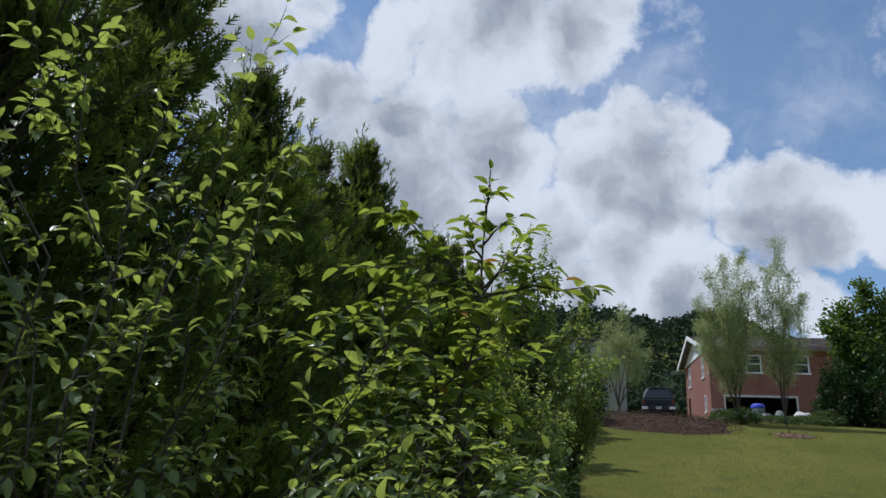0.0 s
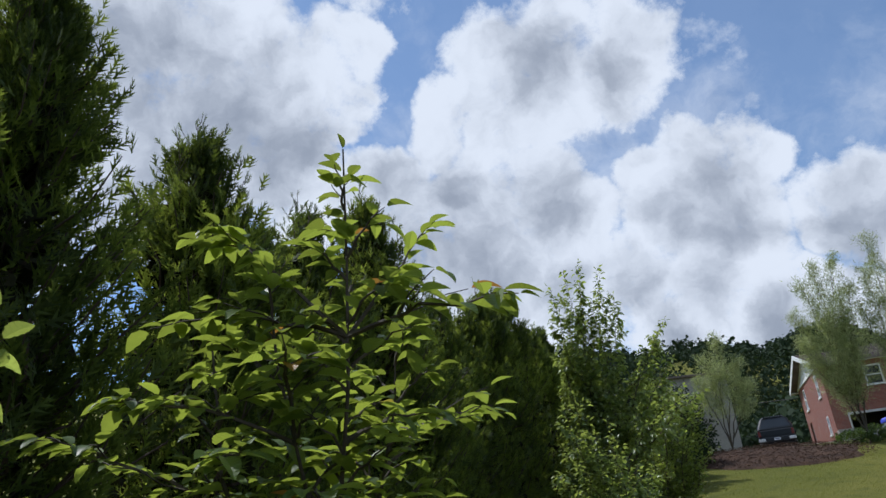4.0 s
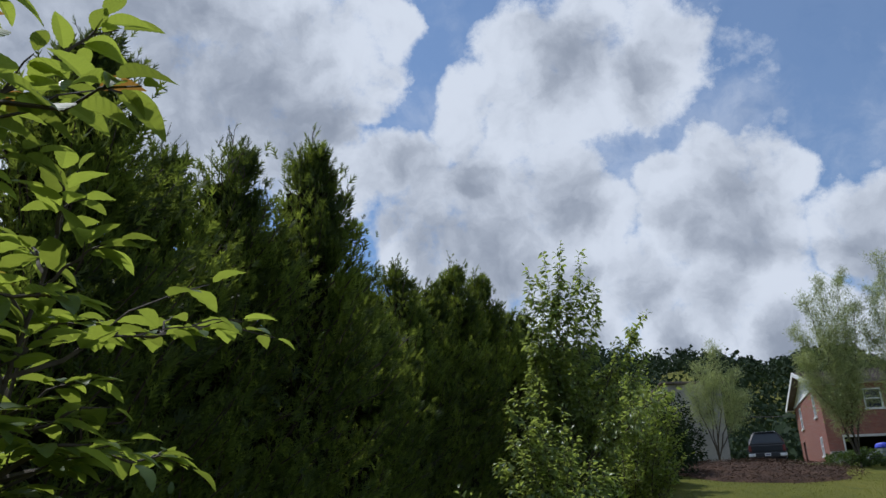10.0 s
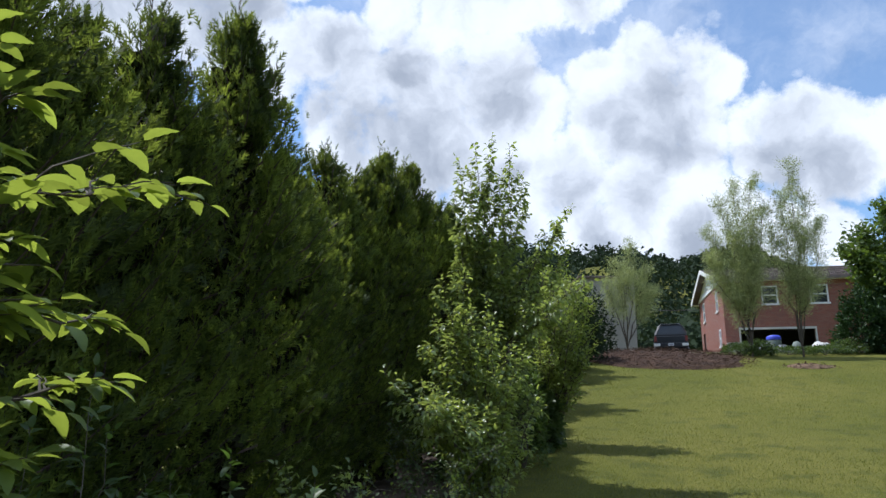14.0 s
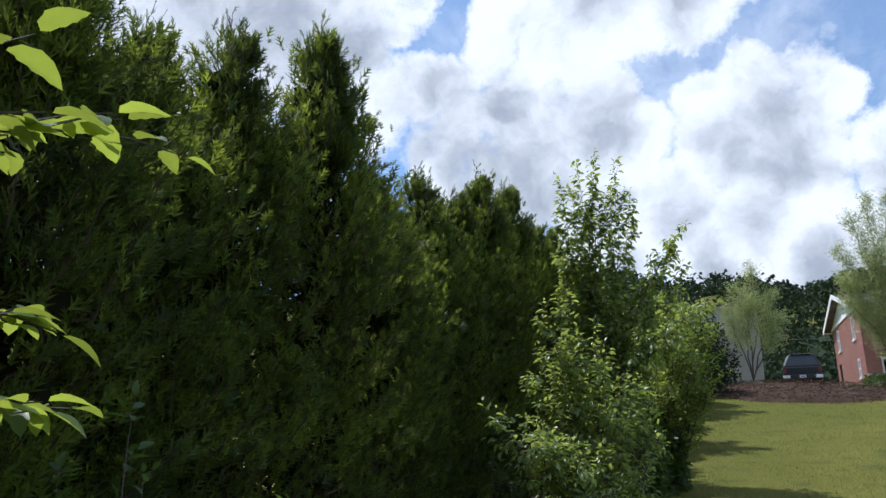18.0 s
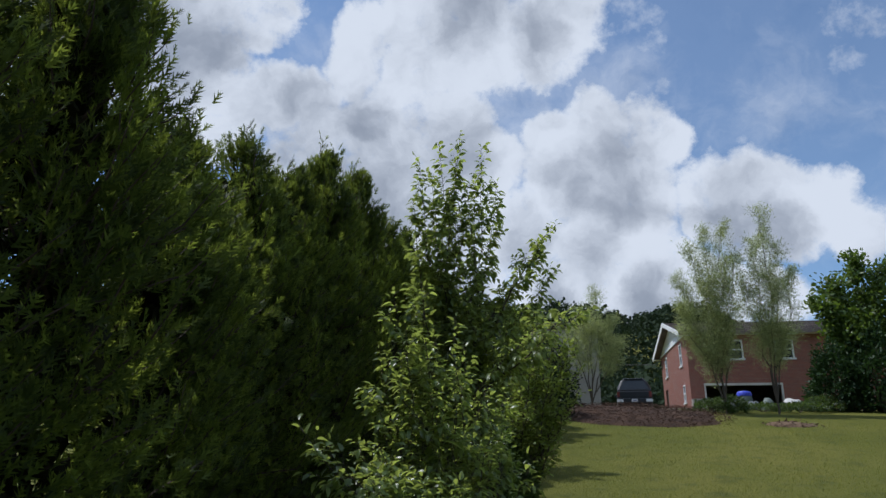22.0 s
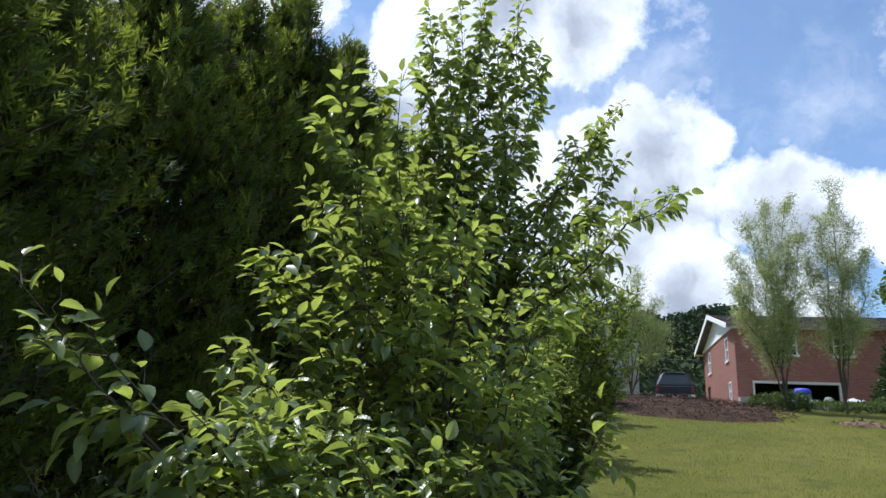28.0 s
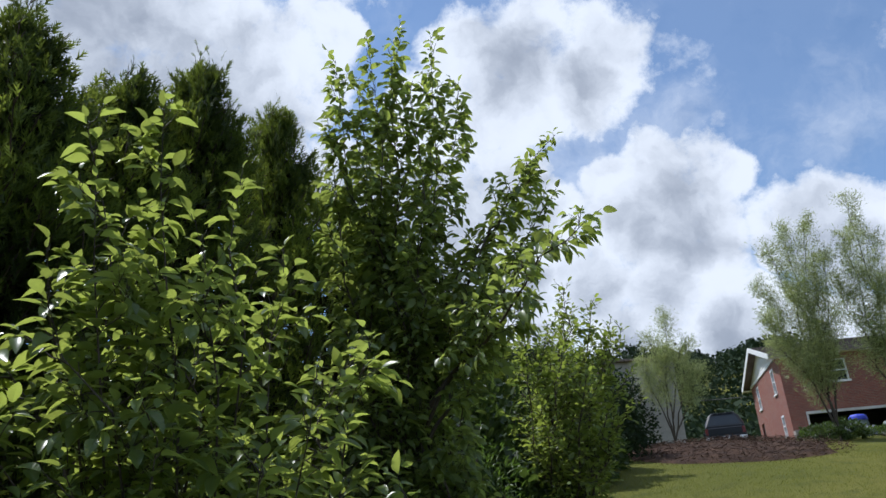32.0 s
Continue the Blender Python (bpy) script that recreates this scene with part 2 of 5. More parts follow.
LEAF_CEDAR = leafy("cedar_spray", (0.022, 0.041, 0.012), (0.066, 0.098, 0.026), (0.28, 0.36, 0.05), 0.6, 0.43, gloss=0.22, sunlit_growth=1.7)
LEAF_CEDAR_OLD_SHADE = leafy("cedar_old_shade_spray", (0.012, 0.014, 0.007), (0.034, 0.034, 0.015), (0.03, 0.03, 0.01), 0.8, 0.1, gloss=0.1)
LEAF_WILLOW = leafy("willow_leaf", (0.22, 0.25, 0.105), (0.38, 0.41, 0.20), (0.46, 0.52, 0.17), 0.42, 0.5)
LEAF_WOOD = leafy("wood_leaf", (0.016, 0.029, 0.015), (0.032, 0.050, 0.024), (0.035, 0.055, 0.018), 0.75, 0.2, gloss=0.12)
LEAF_ASH = leafy("ash_leaf", (0.045, 0.085, 0.018), (0.09, 0.14, 0.03), (0.19, 0.28, 0.03), 0.45, 0.4)
LEAF_ROW = leafy("row_leaf", (0.027, 0.048, 0.017), (0.056, 0.086, 0.028), (0.12, 0.18, 0.03), 0.45, 0.4)
LEAF_SUMAC = leafy("sumac_leaf", (0.095, 0.145, 0.036), (0.175, 0.225, 0.062), (0.36, 0.44, 0.065), 0.42, 0.48)
LEAF_YEW = leafy("yew_leaf", (0.015, 0.036, 0.014), (0.032, 0.064, 0.02), (0.05, 0.10, 0.02), 0.55, 0.25, gloss=0.3)
LEAF_WEED = leafy("weed_leaf", (0.04, 0.075, 0.02), (0.08, 0.12, 0.035), (0.15, 0.25, 0.03), 0.45, 0.4)
LEAF_YOUNG = leafy("young_pear_leaf", (0.070, 0.110, 0.040), (0.155, 0.205, 0.072), (0.40, 0.48, 0.085), 0.36, 0.5, True)
LEAF_YOUNG_MANY = leafy("young_pear_leaf_many", (0.070, 0.110, 0.040), (0.155, 0.205, 0.072), (0.40, 0.48, 0.085), 0.36, 0.5)
BLADE = leafy("grass_blade", (0.11, 0.124, 0.02), (0.16, 0.16, 0.034), (0.26, 0.28, 0.04), 0.55, 0.5, gloss=0.3)
BARK = bark("grey_bark", (0.07, 0.055, 0.045), (0.17, 0.145, 0.12))
BARK_DARK = bark("dark_bark", (0.03, 0.024, 0.018), (0.09, 0.07, 0.05))
BARK_RED = bark("red_brown_bark", (0.035, 0.022, 0.015), (0.08, 0.052, 0.036))

LAWN, lt, lb, _ = material("lawn")
l_big, l_mid, l_fine = grain(lt, 0.22, 4.0), grain(lt, 1.6, 5.0), grain(lt, 26.0, 5.0, 0.7)
l_tone = mixed(lt, smooth(lt, l_big, 0.35, 0.68), (0.110, 0.116, 0.017), (0.154, 0.146, 0.028))
l_tone = mixed(lt, smooth(lt, l_mid, 0.50, 0.72), l_tone, (0.080, 0.089, 0.017))
l_tone = mixed(lt, calc(lt, "MULTIPLY", smooth(lt, l_fine, 0.42, 0.66), 0.55), l_tone, (0.055, 0.07, 0.016))
put(lt, lb, Base_Color=l_tone, Roughness=0.9, Specular_IOR_Level=0.15)
bumped(lt, lb, calc(lt, "ADD", l_fine, calc(lt, "MULTIPLY", l_mid, 0.5)), 0.9, 0.04)

SOIL = plain("soil", (0.045, 0.033, 0.024), (0.10, 0.075, 0.052), 3.0, 0.95, 0, 0.8, 0.03)
EARTH = plain("red_earth", (0.10, 0.062, 0.040), (0.19, 0.13, 0.085), 4.0, 0.95, 0, 0.8, 0.03)
CHIPS = plain("wood_chips", (0.03, 0.017, 0.012), (0.075, 0.043, 0.028), 2.2, 0.95, 0, 0.9, 0.04, 22.0)
CHIP = leafy("chip", (0.03, 0.018, 0.013), (0.19, 0.13, 0.095), (0.05, 0.03, 0.02), 0.9, 0.02, gloss=0.1)
GRAVEL = plain("gravel", (0.20, 0.185, 0.165), (0.33, 0.31, 0.28), 1.5, 0.95, 0, 0.8, 0.02)

BRICK, bt_, bb_, _ = material("brick_wall")
b_co = node(bt_, "ShaderNodeTexCoord").outputs["UV"]
b_tex = node(bt_, "ShaderNodeTexBrick", i0=b_co, i1=(0.275, 0.090, 0.061, 1), i2=(0.20, 0.066, 0.048, 1), i3=(0.27, 0.23, 0.195, 1))
b_tex.inputs["Scale"].default_value, b_tex.inputs["Brick Width"].default_value, b_tex.inputs["Row Height"].default_value = 1.0, 0.21, 0.075
b_tex.inputs["Mortar Size"].default_value = 0.006
b_spot = grain(bt_, 0.7, 4.0)
put(bt_, bb_, Base_Color=mixed(bt_, calc(bt_, "MULTIPLY", smooth(bt_, b_spot, 0.4, 0.75), 0.35), b_tex.outputs[0], (0.17, 0.075, 0.06)), Roughness=0.85)
bumped(bt_, bb_, b_tex.outputs[1], -0.6, 0.008)

ROOFING = plain("shingles", (0.11, 0.085, 0.075), (0.19, 0.155, 0.14), 1.2, 0.9, 0, 0.6, 0.02, 30.0)
WHITE = plain("white_paint", (0.74, 0.75, 0.76), (0.82, 0.82, 0.82), 2.0, 0.5, 0, 0.05)
OFFWHITE = plain("weathered_white", (0.50, 0.49, 0.47), (0.62, 0.61, 0.59), 2.5, 0.7, 0, 0.1)
GUTTER = plain("brown_gutter", (0.13, 0.10, 0.085), (0.19, 0.15, 0.13), 3.0, 0.6, 0, 0.1)
GREYSIDE = plain("grey_siding", (0.26, 0.245, 0.225), (0.36, 0.34, 0.31), 1.0, 0.7, 0, 0.1)
DARKDOOR = plain("dark_door", (0.035, 0.03, 0.028), (0.06, 0.05, 0.045), 2.0, 0.6)
INSIDE = plain("garage_inside", (0.10, 0.09, 0.08), (0.16, 0.15, 0.135), 1.2, 0.9)
DECKWOOD = plain("deck_wood", (0.20, 0.16, 0.13), (0.32, 0.27, 0.23), 3.0, 0.85, 0, 0.3)
CARPAINT, ct_, cb_, _ = material("dark_paint")
put(ct_, cb_, Base_Color=mixed(ct_, grain(ct_, 3.0), (0.008, 0.010, 0.014), (0.016, 0.018, 0.024)), Roughness=0.45, Specular_IOR_Level=0.3, Coat_Weight=0.12, Coat_Roughness=0.2)
RUBBER = plain("rubber", (0.015, 0.015, 0.015), (0.03, 0.03, 0.03), 8.0, 0.9)
CHROME = plain("bumper_metal", (0.55, 0.56, 0.58), (0.68, 0.68, 0.7), 5.0, 0.35, 0.85, 0.03)
REDLAMP = plain("red_lens", (0.10, 0.012, 0.010), (0.14, 0.016, 0.012), 9.0, 0.25)
PLATE = plain("plate", (0.55, 0.56, 0.6), (0.65, 0.66, 0.7), 20.0, 0.5)
PLATEBAR = plain("plate_bar", (0.06, 0.07, 0.14), (0.09, 0.1, 0.18), 20.0, 0.6)
BLUE = plain("blue_plastic", (0.03, 0.045, 0.42), (0.05, 0.07, 0.55), 5.0, 0.45)
TARP = plain("grey_tarp", (0.09, 0.10, 0.115), (0.17, 0.18, 0.20), 4.0, 0.65, 0, 0.35, 0.03)
TARP_DARK = plain("faded_tarp", (0.10, 0.125, 0.115), (0.17, 0.20, 0.18), 4.0, 0.7, 0, 0.35, 0.03)
CABLE = plain("cable", (0.02, 0.02, 0.02), (0.04, 0.04, 0.04), 9.0, 0.7)
GLASS, gt_, gb_, _ = material("window_glass")
put(gt_, gb_, Base_Color=mixed(gt_, grain(gt_, 1.5), (0.02, 0.024, 0.028), (0.035, 0.04, 0.045)), Roughness=0.08, Specular_IOR_Level=0.5)


# ---- building helpers ----
def to_mesh(name, verts, faces, mats):
    me = bpy.data.meshes.new(name)
    me.from_pydata(verts, [], faces)
    for m in mats if isinstance(mats, (list, tuple)) else [mats]:
        me.materials.append(m)
    me.update()
    return me


def many(name, shape, frames, mat, scales=None):
    """One mesh out of a small shape (verts, faces) set at many 3x4 frames."""
    base = np.array(shape[0], dtype=np.float32)
    fr = np.asarray(frames, dtype=np.float32)
    if fr.ndim == 2:
        fr = leaf_frames(frames).astype(np.float32)
    n, k = len(fr), len(base)
    co = np.einsum("nij,kj->nki", fr[:, :, :3], base) + fr[:, None, :, 3]
    loops, starts, totals = [], [], []
    flat = np.concatenate([np.array(f) for f in shape[1]])
    sizes = np.array([len(f) for f in shape[1]])
    loops = (flat[None, :] + (np.arange(n) * k)[:, None]).ravel()
    totals = np.tile(sizes, n)
    starts = np.concatenate([[0], np.cumsum(totals)[:-1]])
    me = bpy.data.meshes.new(name)
    me.vertices.add(n * k)
    me.vertices.foreach_set("co", co.ravel())
    me.loops.add(len(loops))
    me.loops.foreach_set("vertex_index", loops.astype(np.int32))
    me.polygons.add(len(totals))
    me.polygons.foreach_set("loop_start", starts.astype(np.int32))
    me.polygons.foreach_set("loop_total", totals.astype(np.int32))
    me.materials.append(mat)
    me.update(calc_edges=True)
    return me


def part(name, data, mat, parent, label="", kind=""):
    """Links a bmesh or a mesh as one object under a thing or a part."""
    if isinstance(data, bmesh.types.BMesh):
        me = bpy.data.meshes.new(name)
        data.to_mesh(me)
        data.free()
        me.materials.append(mat)
    else:
        me = data
    ob = new(name, me)
    ob.parent = parent
    return tagged(ob, label=label, kind=kind)


def thing(name, label, category, at=(0, 0, 0), turn=0.0, group="", kind=""):
    ob = new(name)
    ob.empty_display_size = 0.2
    ob.matrix_basis = pose(*at, 0, 0, turn)
    return tagged(ob, label=label, category=category, group=group, kind=kind)


def setting(name, me, label, category):
    return tagged(new(name, me), label=label, category=category, kind="structure")


def add_box(bm, x0, x1, y0, y1, z0, z1, bevel=0.0):
    made = bmesh.ops.create_cube(bm, size=1.0)
    for v in made["verts"]:
        v.co = ((x0 + x1) / 2 + v.co.x * (x1 - x0), (y0 + y1) / 2 + v.co.y * (y1 - y0), (z0 + z1) / 2 + v.co.z * (z1 - z0))
    if bevel:
        edges = {e for v in made["verts"] for e in v.link_edges}
        bmesh.ops.bevel(bm, geom=list(edges), offset=bevel, segments=2, affect="EDGES", profile=0.6)
    return bm


def box(x0, x1, y0, y1, z0, z1, bevel=0.0):
    return add_box(bmesh.new(), x0, x1, y0, y1, z0, z1, bevel)


def tube(points, radii, sides=6):
    """Verts and faces of a tapered tube along points."""
    pts = np.asarray(points, float)
    verts, faces = [], []
    for i, p in enumerate(pts):
        d = pts[min(i + 1, len(pts) - 1)] - pts[max(i - 1, 0)]
        d = unit(d)
        a = cross(d, (0.3, 0.9, 0.31) if abs(d[1]) < 0.8 else (1, 0, 0.2))
        a = unit(a)
        b = cross(d, a)
        for s in range(sides):
            w = 2 * math.pi * s / sides
            verts.append(tuple(p + radii[i] * (math.cos(w) * a + math.sin(w) * b)))
    for i in range(len(pts) - 1):
        for s in range(sides):
            q = (s + 1) % sides
            faces.append((i * sides + s, i * sides + q, (i + 1) * sides + q, (i + 1) * sides + s))
    faces.append(tuple(range(sides))[::-1])
    faces.append(tuple(range((len(pts) - 1) * sides, len(pts) * sides)))
    return verts, faces


def gather(pieces):
    verts, faces = [], []
    for v, f in pieces:
        n = len(verts)
        verts += v
        faces += [tuple(i + n for i in g) for g in f]
    return verts, faces


# Rise of the lawn from the camera's foot to the house.
RISE_Y = (-80.0, -20.0, 0.0, 8.0, 16.0, 27.0, 33.0, 38.0, 45.0, 60.0, 90.0)
RISE_Z = (-2.5, -0.6, 0.0, 0.35, 1.3, 3.4, 4.42, 4.95, 5.4, 5.7, 6.0)


def ground_z(y):
    if y <= RISE_Y[0]:
        return RISE_Z[0]
    if y >= RISE_Y[-1]:
        return RISE_Z[-1]
    i = max(k for k in range(len(RISE_Y) - 1) if RISE_Y[k] <= y)

    def slope(k):
        if k <= 0 or k >= len(RISE_Y) - 1:
            return 0.0
        a = (RISE_Z[k] - RISE_Z[k - 1]) / (RISE_Y[k] - RISE_Y[k - 1])
        b = (RISE_Z[k + 1] - RISE_Z[k]) / (RISE_Y[k + 1] - RISE_Y[k])
        return 2 * a * b / (a + b) if a * b > 0 else 0.0

    h = RISE_Y[i + 1] - RISE_Y[i]
    u = (y - RISE_Y[i]) / h
    return ((2 * u**3 - 3 * u**2 + 1) * RISE_Z[i] + (u**3 - 2 * u**2 + u) * h * slope(i)
            + (3 * u**2 - 2 * u**3) * RISE_Z[i + 1] + (u**3 - u**2) * h * slope(i + 1))


def unit(v):
    x, y, z = float(v[0]), float(v[1]), float(v[2])
    return np.array((x, y, z)) / (math.sqrt(x * x + y * y + z * z) + 1e-9)


def cross(a, b):
    return np.array((a[1] * b[2] - a[2] * b[1], a[2] * b[0] - a[0] * b[2], a[0] * b[1] - a[1] * b[0]))


def leaf_frame(at, along, up, size, wide=1.0):
    """A row for leaf_frames(): place, way along the leaf, its face, size and width."""
    return (at[0], at[1], at[2], along[0], along[1], along[2], up[0], up[1], up[2], size, wide)


def leaf_frames(rows):
    """3x4 frames out of rows: a leaf's y runs along it, z is its face."""
    r = np.asarray(rows, float)
    y = r[:, 3:6] / (np.linalg.norm(r[:, 3:6], axis=1, keepdims=True) + 1e-9)
    x = np.cross(y, r[:, 6:9])
    x /= np.linalg.norm(x, axis=1, keepdims=True) + 1e-9
    z = np.cross(x, y)
    size = r[:, 9:10]
    return np.stack((x * size * r[:, 10:11], y * size, z * size, r[:, :3]), axis=2)


def leaf_shape(wide=0.6, teeth=0, curl=0.12, fold=0.10, n=5):
    """A pointed leaf, one long, folded along its midrib."""
    left, right, mid = [], [], []
    for i in range(n + 1):
        u = i / n
        z = -curl * u * u
        mid.append((0.0, u, z))
    for i in range(1, n):
        u = i / n
        w = wide * 0.5 * math.sin(math.pi * u**0.85) ** 0.85
        jag = 0.28 / n if teeth and i % 2 else 0.0
        left.append((-w - jag, u - jag, -curl * u * u + fold * w * 2))
        right.append((w + jag, u - jag, -curl * u * u + fold * w * 2))
    verts = mid + left + right
    m, k = n + 1, n - 1
    faces = [(0, m, 1), (0, 1, m + k)]
    for i in range(1, n - 1):
        faces.append((i, m + i - 1, m + i, i + 1))
        faces.append((i, i + 1, m + k + i, m + k + i - 1))
    faces += [(n - 1, m + k - 1, n), (n - 1, n, m + 2 * k - 1)]
    return verts, faces


SHAPE_ELM = leaf_shape(0.52, 1, 0.22, 0.20, 8)
SHAPE_PEAR = leaf_shape(0.52, 0, 0.26, 0.24, 5)
SHAPE_PEAR_NEAR = leaf_shape(0.50, 1, 0.30, 0.26, 12)
SHAPE_ELM_NEAR = leaf_shape(0.52, 1, 0.26, 0.22, 16)
SHAPE_SMALL = leaf_shape(0.55, 0, 0.15, 0.15, 3)
SHAPE_TUFT = ([(-0.5, 0, 0), (0.5, 0.1, 0.1), (0.4, 1, 0), (-0.45, 0.85, 0.1)], [(0, 1, 2, 3)])
SHAPE_SLIM = ([(0, 0, 0), (0.10, 0.45, 0.02), (0, 1, -0.18), (-0.10, 0.45, 0.02)], [(0, 1, 2, 3)])
SHAPE_WILLOW = ([(0, 0, 0), (0.055, 0.4, 0.03), (0, 1, -0.22), (-0.055, 0.4, 0.03)], [(0, 1, 2, 3)])
SHAPE_OVAL = ([(0, 0, 0), (0.3, 0.35, 0.06), (0.24, 0.75, 0.02), (0, 1, -0.12), (-0.24, 0.75, 0.02), (-0.3, 0.35, 0.06)], [(0, 1, 2, 3), (0, 3, 4, 5)])


def spray_shape():
    """A flat cedar spray: a stem with side fronds."""
    verts, faces = [], []

    def frond(p, a, length, w):
        d, s = np.array((math.sin(a), math.cos(a))), np.array((math.cos(a), -math.sin(a)))
        n = len(verts)
        for v in (p - s * w, p + s * w, p + d * length):
            verts.append((float(v[0]), float(v[1]), 0.10 * float(v[0]) ** 2 - 0.16 * float(v[1]) ** 2))
        faces.append((n, n + 1, n + 2))

    frond(np.array((0.0, 0.0)), 0.04, 1.0, 0.07)
    for u, a, length in ((0.08, -0.85, 0.55), (0.20, 0.75, 0.58), (0.36, -0.65, 0.5), (0.52, 0.58, 0.42), (0.66, -0.5, 0.3)):
        frond(np.array((0.0, u)), a, length, 0.075)
    return verts, faces


SHAPE_SPRAY = spray_shape()


def twig_path(a, b, rng, sag=0.0, n=5, wob=0.03):
    """A bent way from a to b; sag lifts (+) its middle."""
    a, b = np.asarray(a, float), np.asarray(b, float)
    length = np.linalg.norm(b - a)
    w = rng.normal(0, wob * length, (n + 1, 3))
    pts = []
    for i in range(n + 1):
        u = i / n
        p = a + (b - a) * u + np.array((0, 0, sag * length * math.sin(math.pi * u)))
        pts.append(p + w[i] * math.sin(math.pi * u))
    return np.array(pts)


def along_path(pts, u):
    f = u * (len(pts) - 1)
    i = min(int(f), len(pts) - 2)
    return pts[i] + (pts[i + 1] - pts[i]) * (f - i), unit(pts[i + 1] - pts[i])


def leaf_row(pts, rng, out, size, gap, first=0.1, flat=0.75, droop=0.15, splay=0.9, sun_side=None):
    """Leaves set left and right along a twig, a rosette at its end."""
    length = sum(np.linalg.norm(pts[i + 1] - pts[i]) for i in range(len(pts) - 1))
    count = max(2, int(length / gap))
    side = 1
    for i in range(count + 1):
        u = first + (1 - first) * i / count
        p, d = along_path(pts, min(u, 0.999))
        up = unit(np.array((0, 0, 1.0)) + rng.normal(0, 1 - flat, 3))
        across = unit(cross(d, up)) * side
        turn = splay * rng.uniform(0.7, 1.2) if i < count else 0.1
        to = unit(d * math.cos(turn) + across * math.sin(turn) + np.array((0, 0, -droop)) + rng.normal(0, 0.16, 3))
        s = size * rng.uniform(0.62, 1.12) * (1.0 if u < 0.85 else 0.8)
        out.append(leaf_frame(p + to * s * 0.12, to, up, s, rng.uniform(0.85, 1.1)))
        side = -side


def broadleaf(name, label, category, base, limbs, seed, leaf_size, gap, shape, mat_one, mat_many, bark_mat, picked=0, near=None,
              twig=0.45, spacing=0.16, start=0.25, stem=0.018, group="", flat=0.75, droop=0.15, upward=0.35, sub=True, forks=2, near_shape=None):
    """A shrub or young tree: limbs from the base to the given tips, with twigs and leaves; the leaves nearest to a place are parts."""
    rng = np.random.default_rng(seed)
    base = np.array((base[0], base[1], ground_z(base[1]) + base[2] if len(base) > 2 else ground_z(base[1])), float)
    root = thing(name, label, category, tuple(base), group=group)
    frames = []
    for limb in limbs:
        tip, lift = np.array(limb[:3], float) - base, limb[3] if len(limb) > 3 else 0.12
        foot = np.array(limb[4:7]) - base if len(limb) > 4 else rng.normal(0, 0.04, 3) * (1, 1, 0) - np.array((0, 0, 0.03))
        own = limb[7] if len(limb) > 7 else 1.0
        pts = twig_path(foot, tip, rng, lift, 8, 0.025)
        length = np.linalg.norm(tip - foot)
        pieces = [tube(pts, [stem * (1.05 - 0.92 * i / 8) for i in range(9)], 6)]
        count = max(3, int(length * (1 - start) / spacing))
        for i in range(count):
            u = start + (1 - start) * (i + rng.uniform(0.1, 0.9)) / count
            p, d = along_path(pts, min(u, 0.995))
            w = rng.uniform(0, 2 * math.pi)
            a = unit(cross(d, (0.2, 0.1, 1)))
            b = cross(d, a)
            go = unit(d * 0.75 + (a * math.cos(w) + b * math.sin(w)) * 0.9 + np.array((0, 0, upward)))
            reach = twig * own * rng.uniform(0.45, 1.1) * (1.1 - 0.85 * u)
            tw = twig_path(p, p + go * reach, rng, -0.05, 4, 0.05)
            pieces.append(tube(tw, [stem * 0.30 * (1.1 - 0.8 * k / 4) for k in range(5)], 3))
            leaf_row(tw, rng, frames, leaf_size, gap, 0.15, flat, droop)
            if sub and own == 1.0 and reach > twig * 0.3:
                for _ in range(forks):
                    q, e = along_path(tw, rng.uniform(0.3, 0.8))
                    tw2 = twig_path(q, q + unit(e + rng.normal(0, 0.6, 3)) * reach * 0.55, rng, 0, 3, 0.05)
                    pieces.append(tube(tw2, [stem * 0.16, stem * 0.13, stem * 0.1, stem * 0.06], 3))
                    leaf_row(tw2, rng, frames, leaf_size * 0.95, gap, 0.2, flat, droop)
        tail = pts[-3:]
        leaf_row(tail, rng, frames, leaf_size * 0.85, gap * 1.1, 0.1, flat, droop)
        part("stem", to_mesh("stem", *gather(pieces), bark_mat), None, root)
    frames = leaf_frames(frames)
    if picked:
        spot = np.array(near, float) - base
        order = np.argsort(((frames[:, :, 3] - spot) ** 2).sum(1))
        first, rest = order[:picked], order[picked:]
        one = to_mesh("leaf", *(near_shape or shape), mat_one)
        for f in first:
            ob = new("leaf", one)
            ob.parent = root
            ob.matrix_basis = Matrix([list(map(float, r)) for r in frames[f]] + [[0, 0, 0, 1]])
    else:
        rest = np.arange(len(frames))
    if len(rest):
        part("foliage", many("foliage", shape, frames[rest], mat_many), None, root, kind="stuff")
    return root


# ---- land ----
def hill_z(x, y):
    """Wooded ridge beyond the house."""
    r, az = math.hypot(x, y), math.degrees(math.atan2(x, y))
    if y < 60 and r < 110:
        return 0.0
    low, high = 130.0, 400.0
    u = min(max((r - low) / (high - low), 0.0), 1.0)
    top = 73.0 + 5.0 * math.sin(az * 0.19 + 1.0) + 2.5 * math.sin(az * 0.7)
    side = min(max((33.0 - az) / 12.0, 0.0), 1.0) if az > 0 else min(max((az + 150.0) / 60.0, 0.0), 1.0)
    side = side * side * (3 - 2 * side)
    return top * (u * u * (3 - 2 * u)) * (0.18 + 0.82 * side)


def land_z(x, y):
    return ground_z(y) + hill_z(x, y)


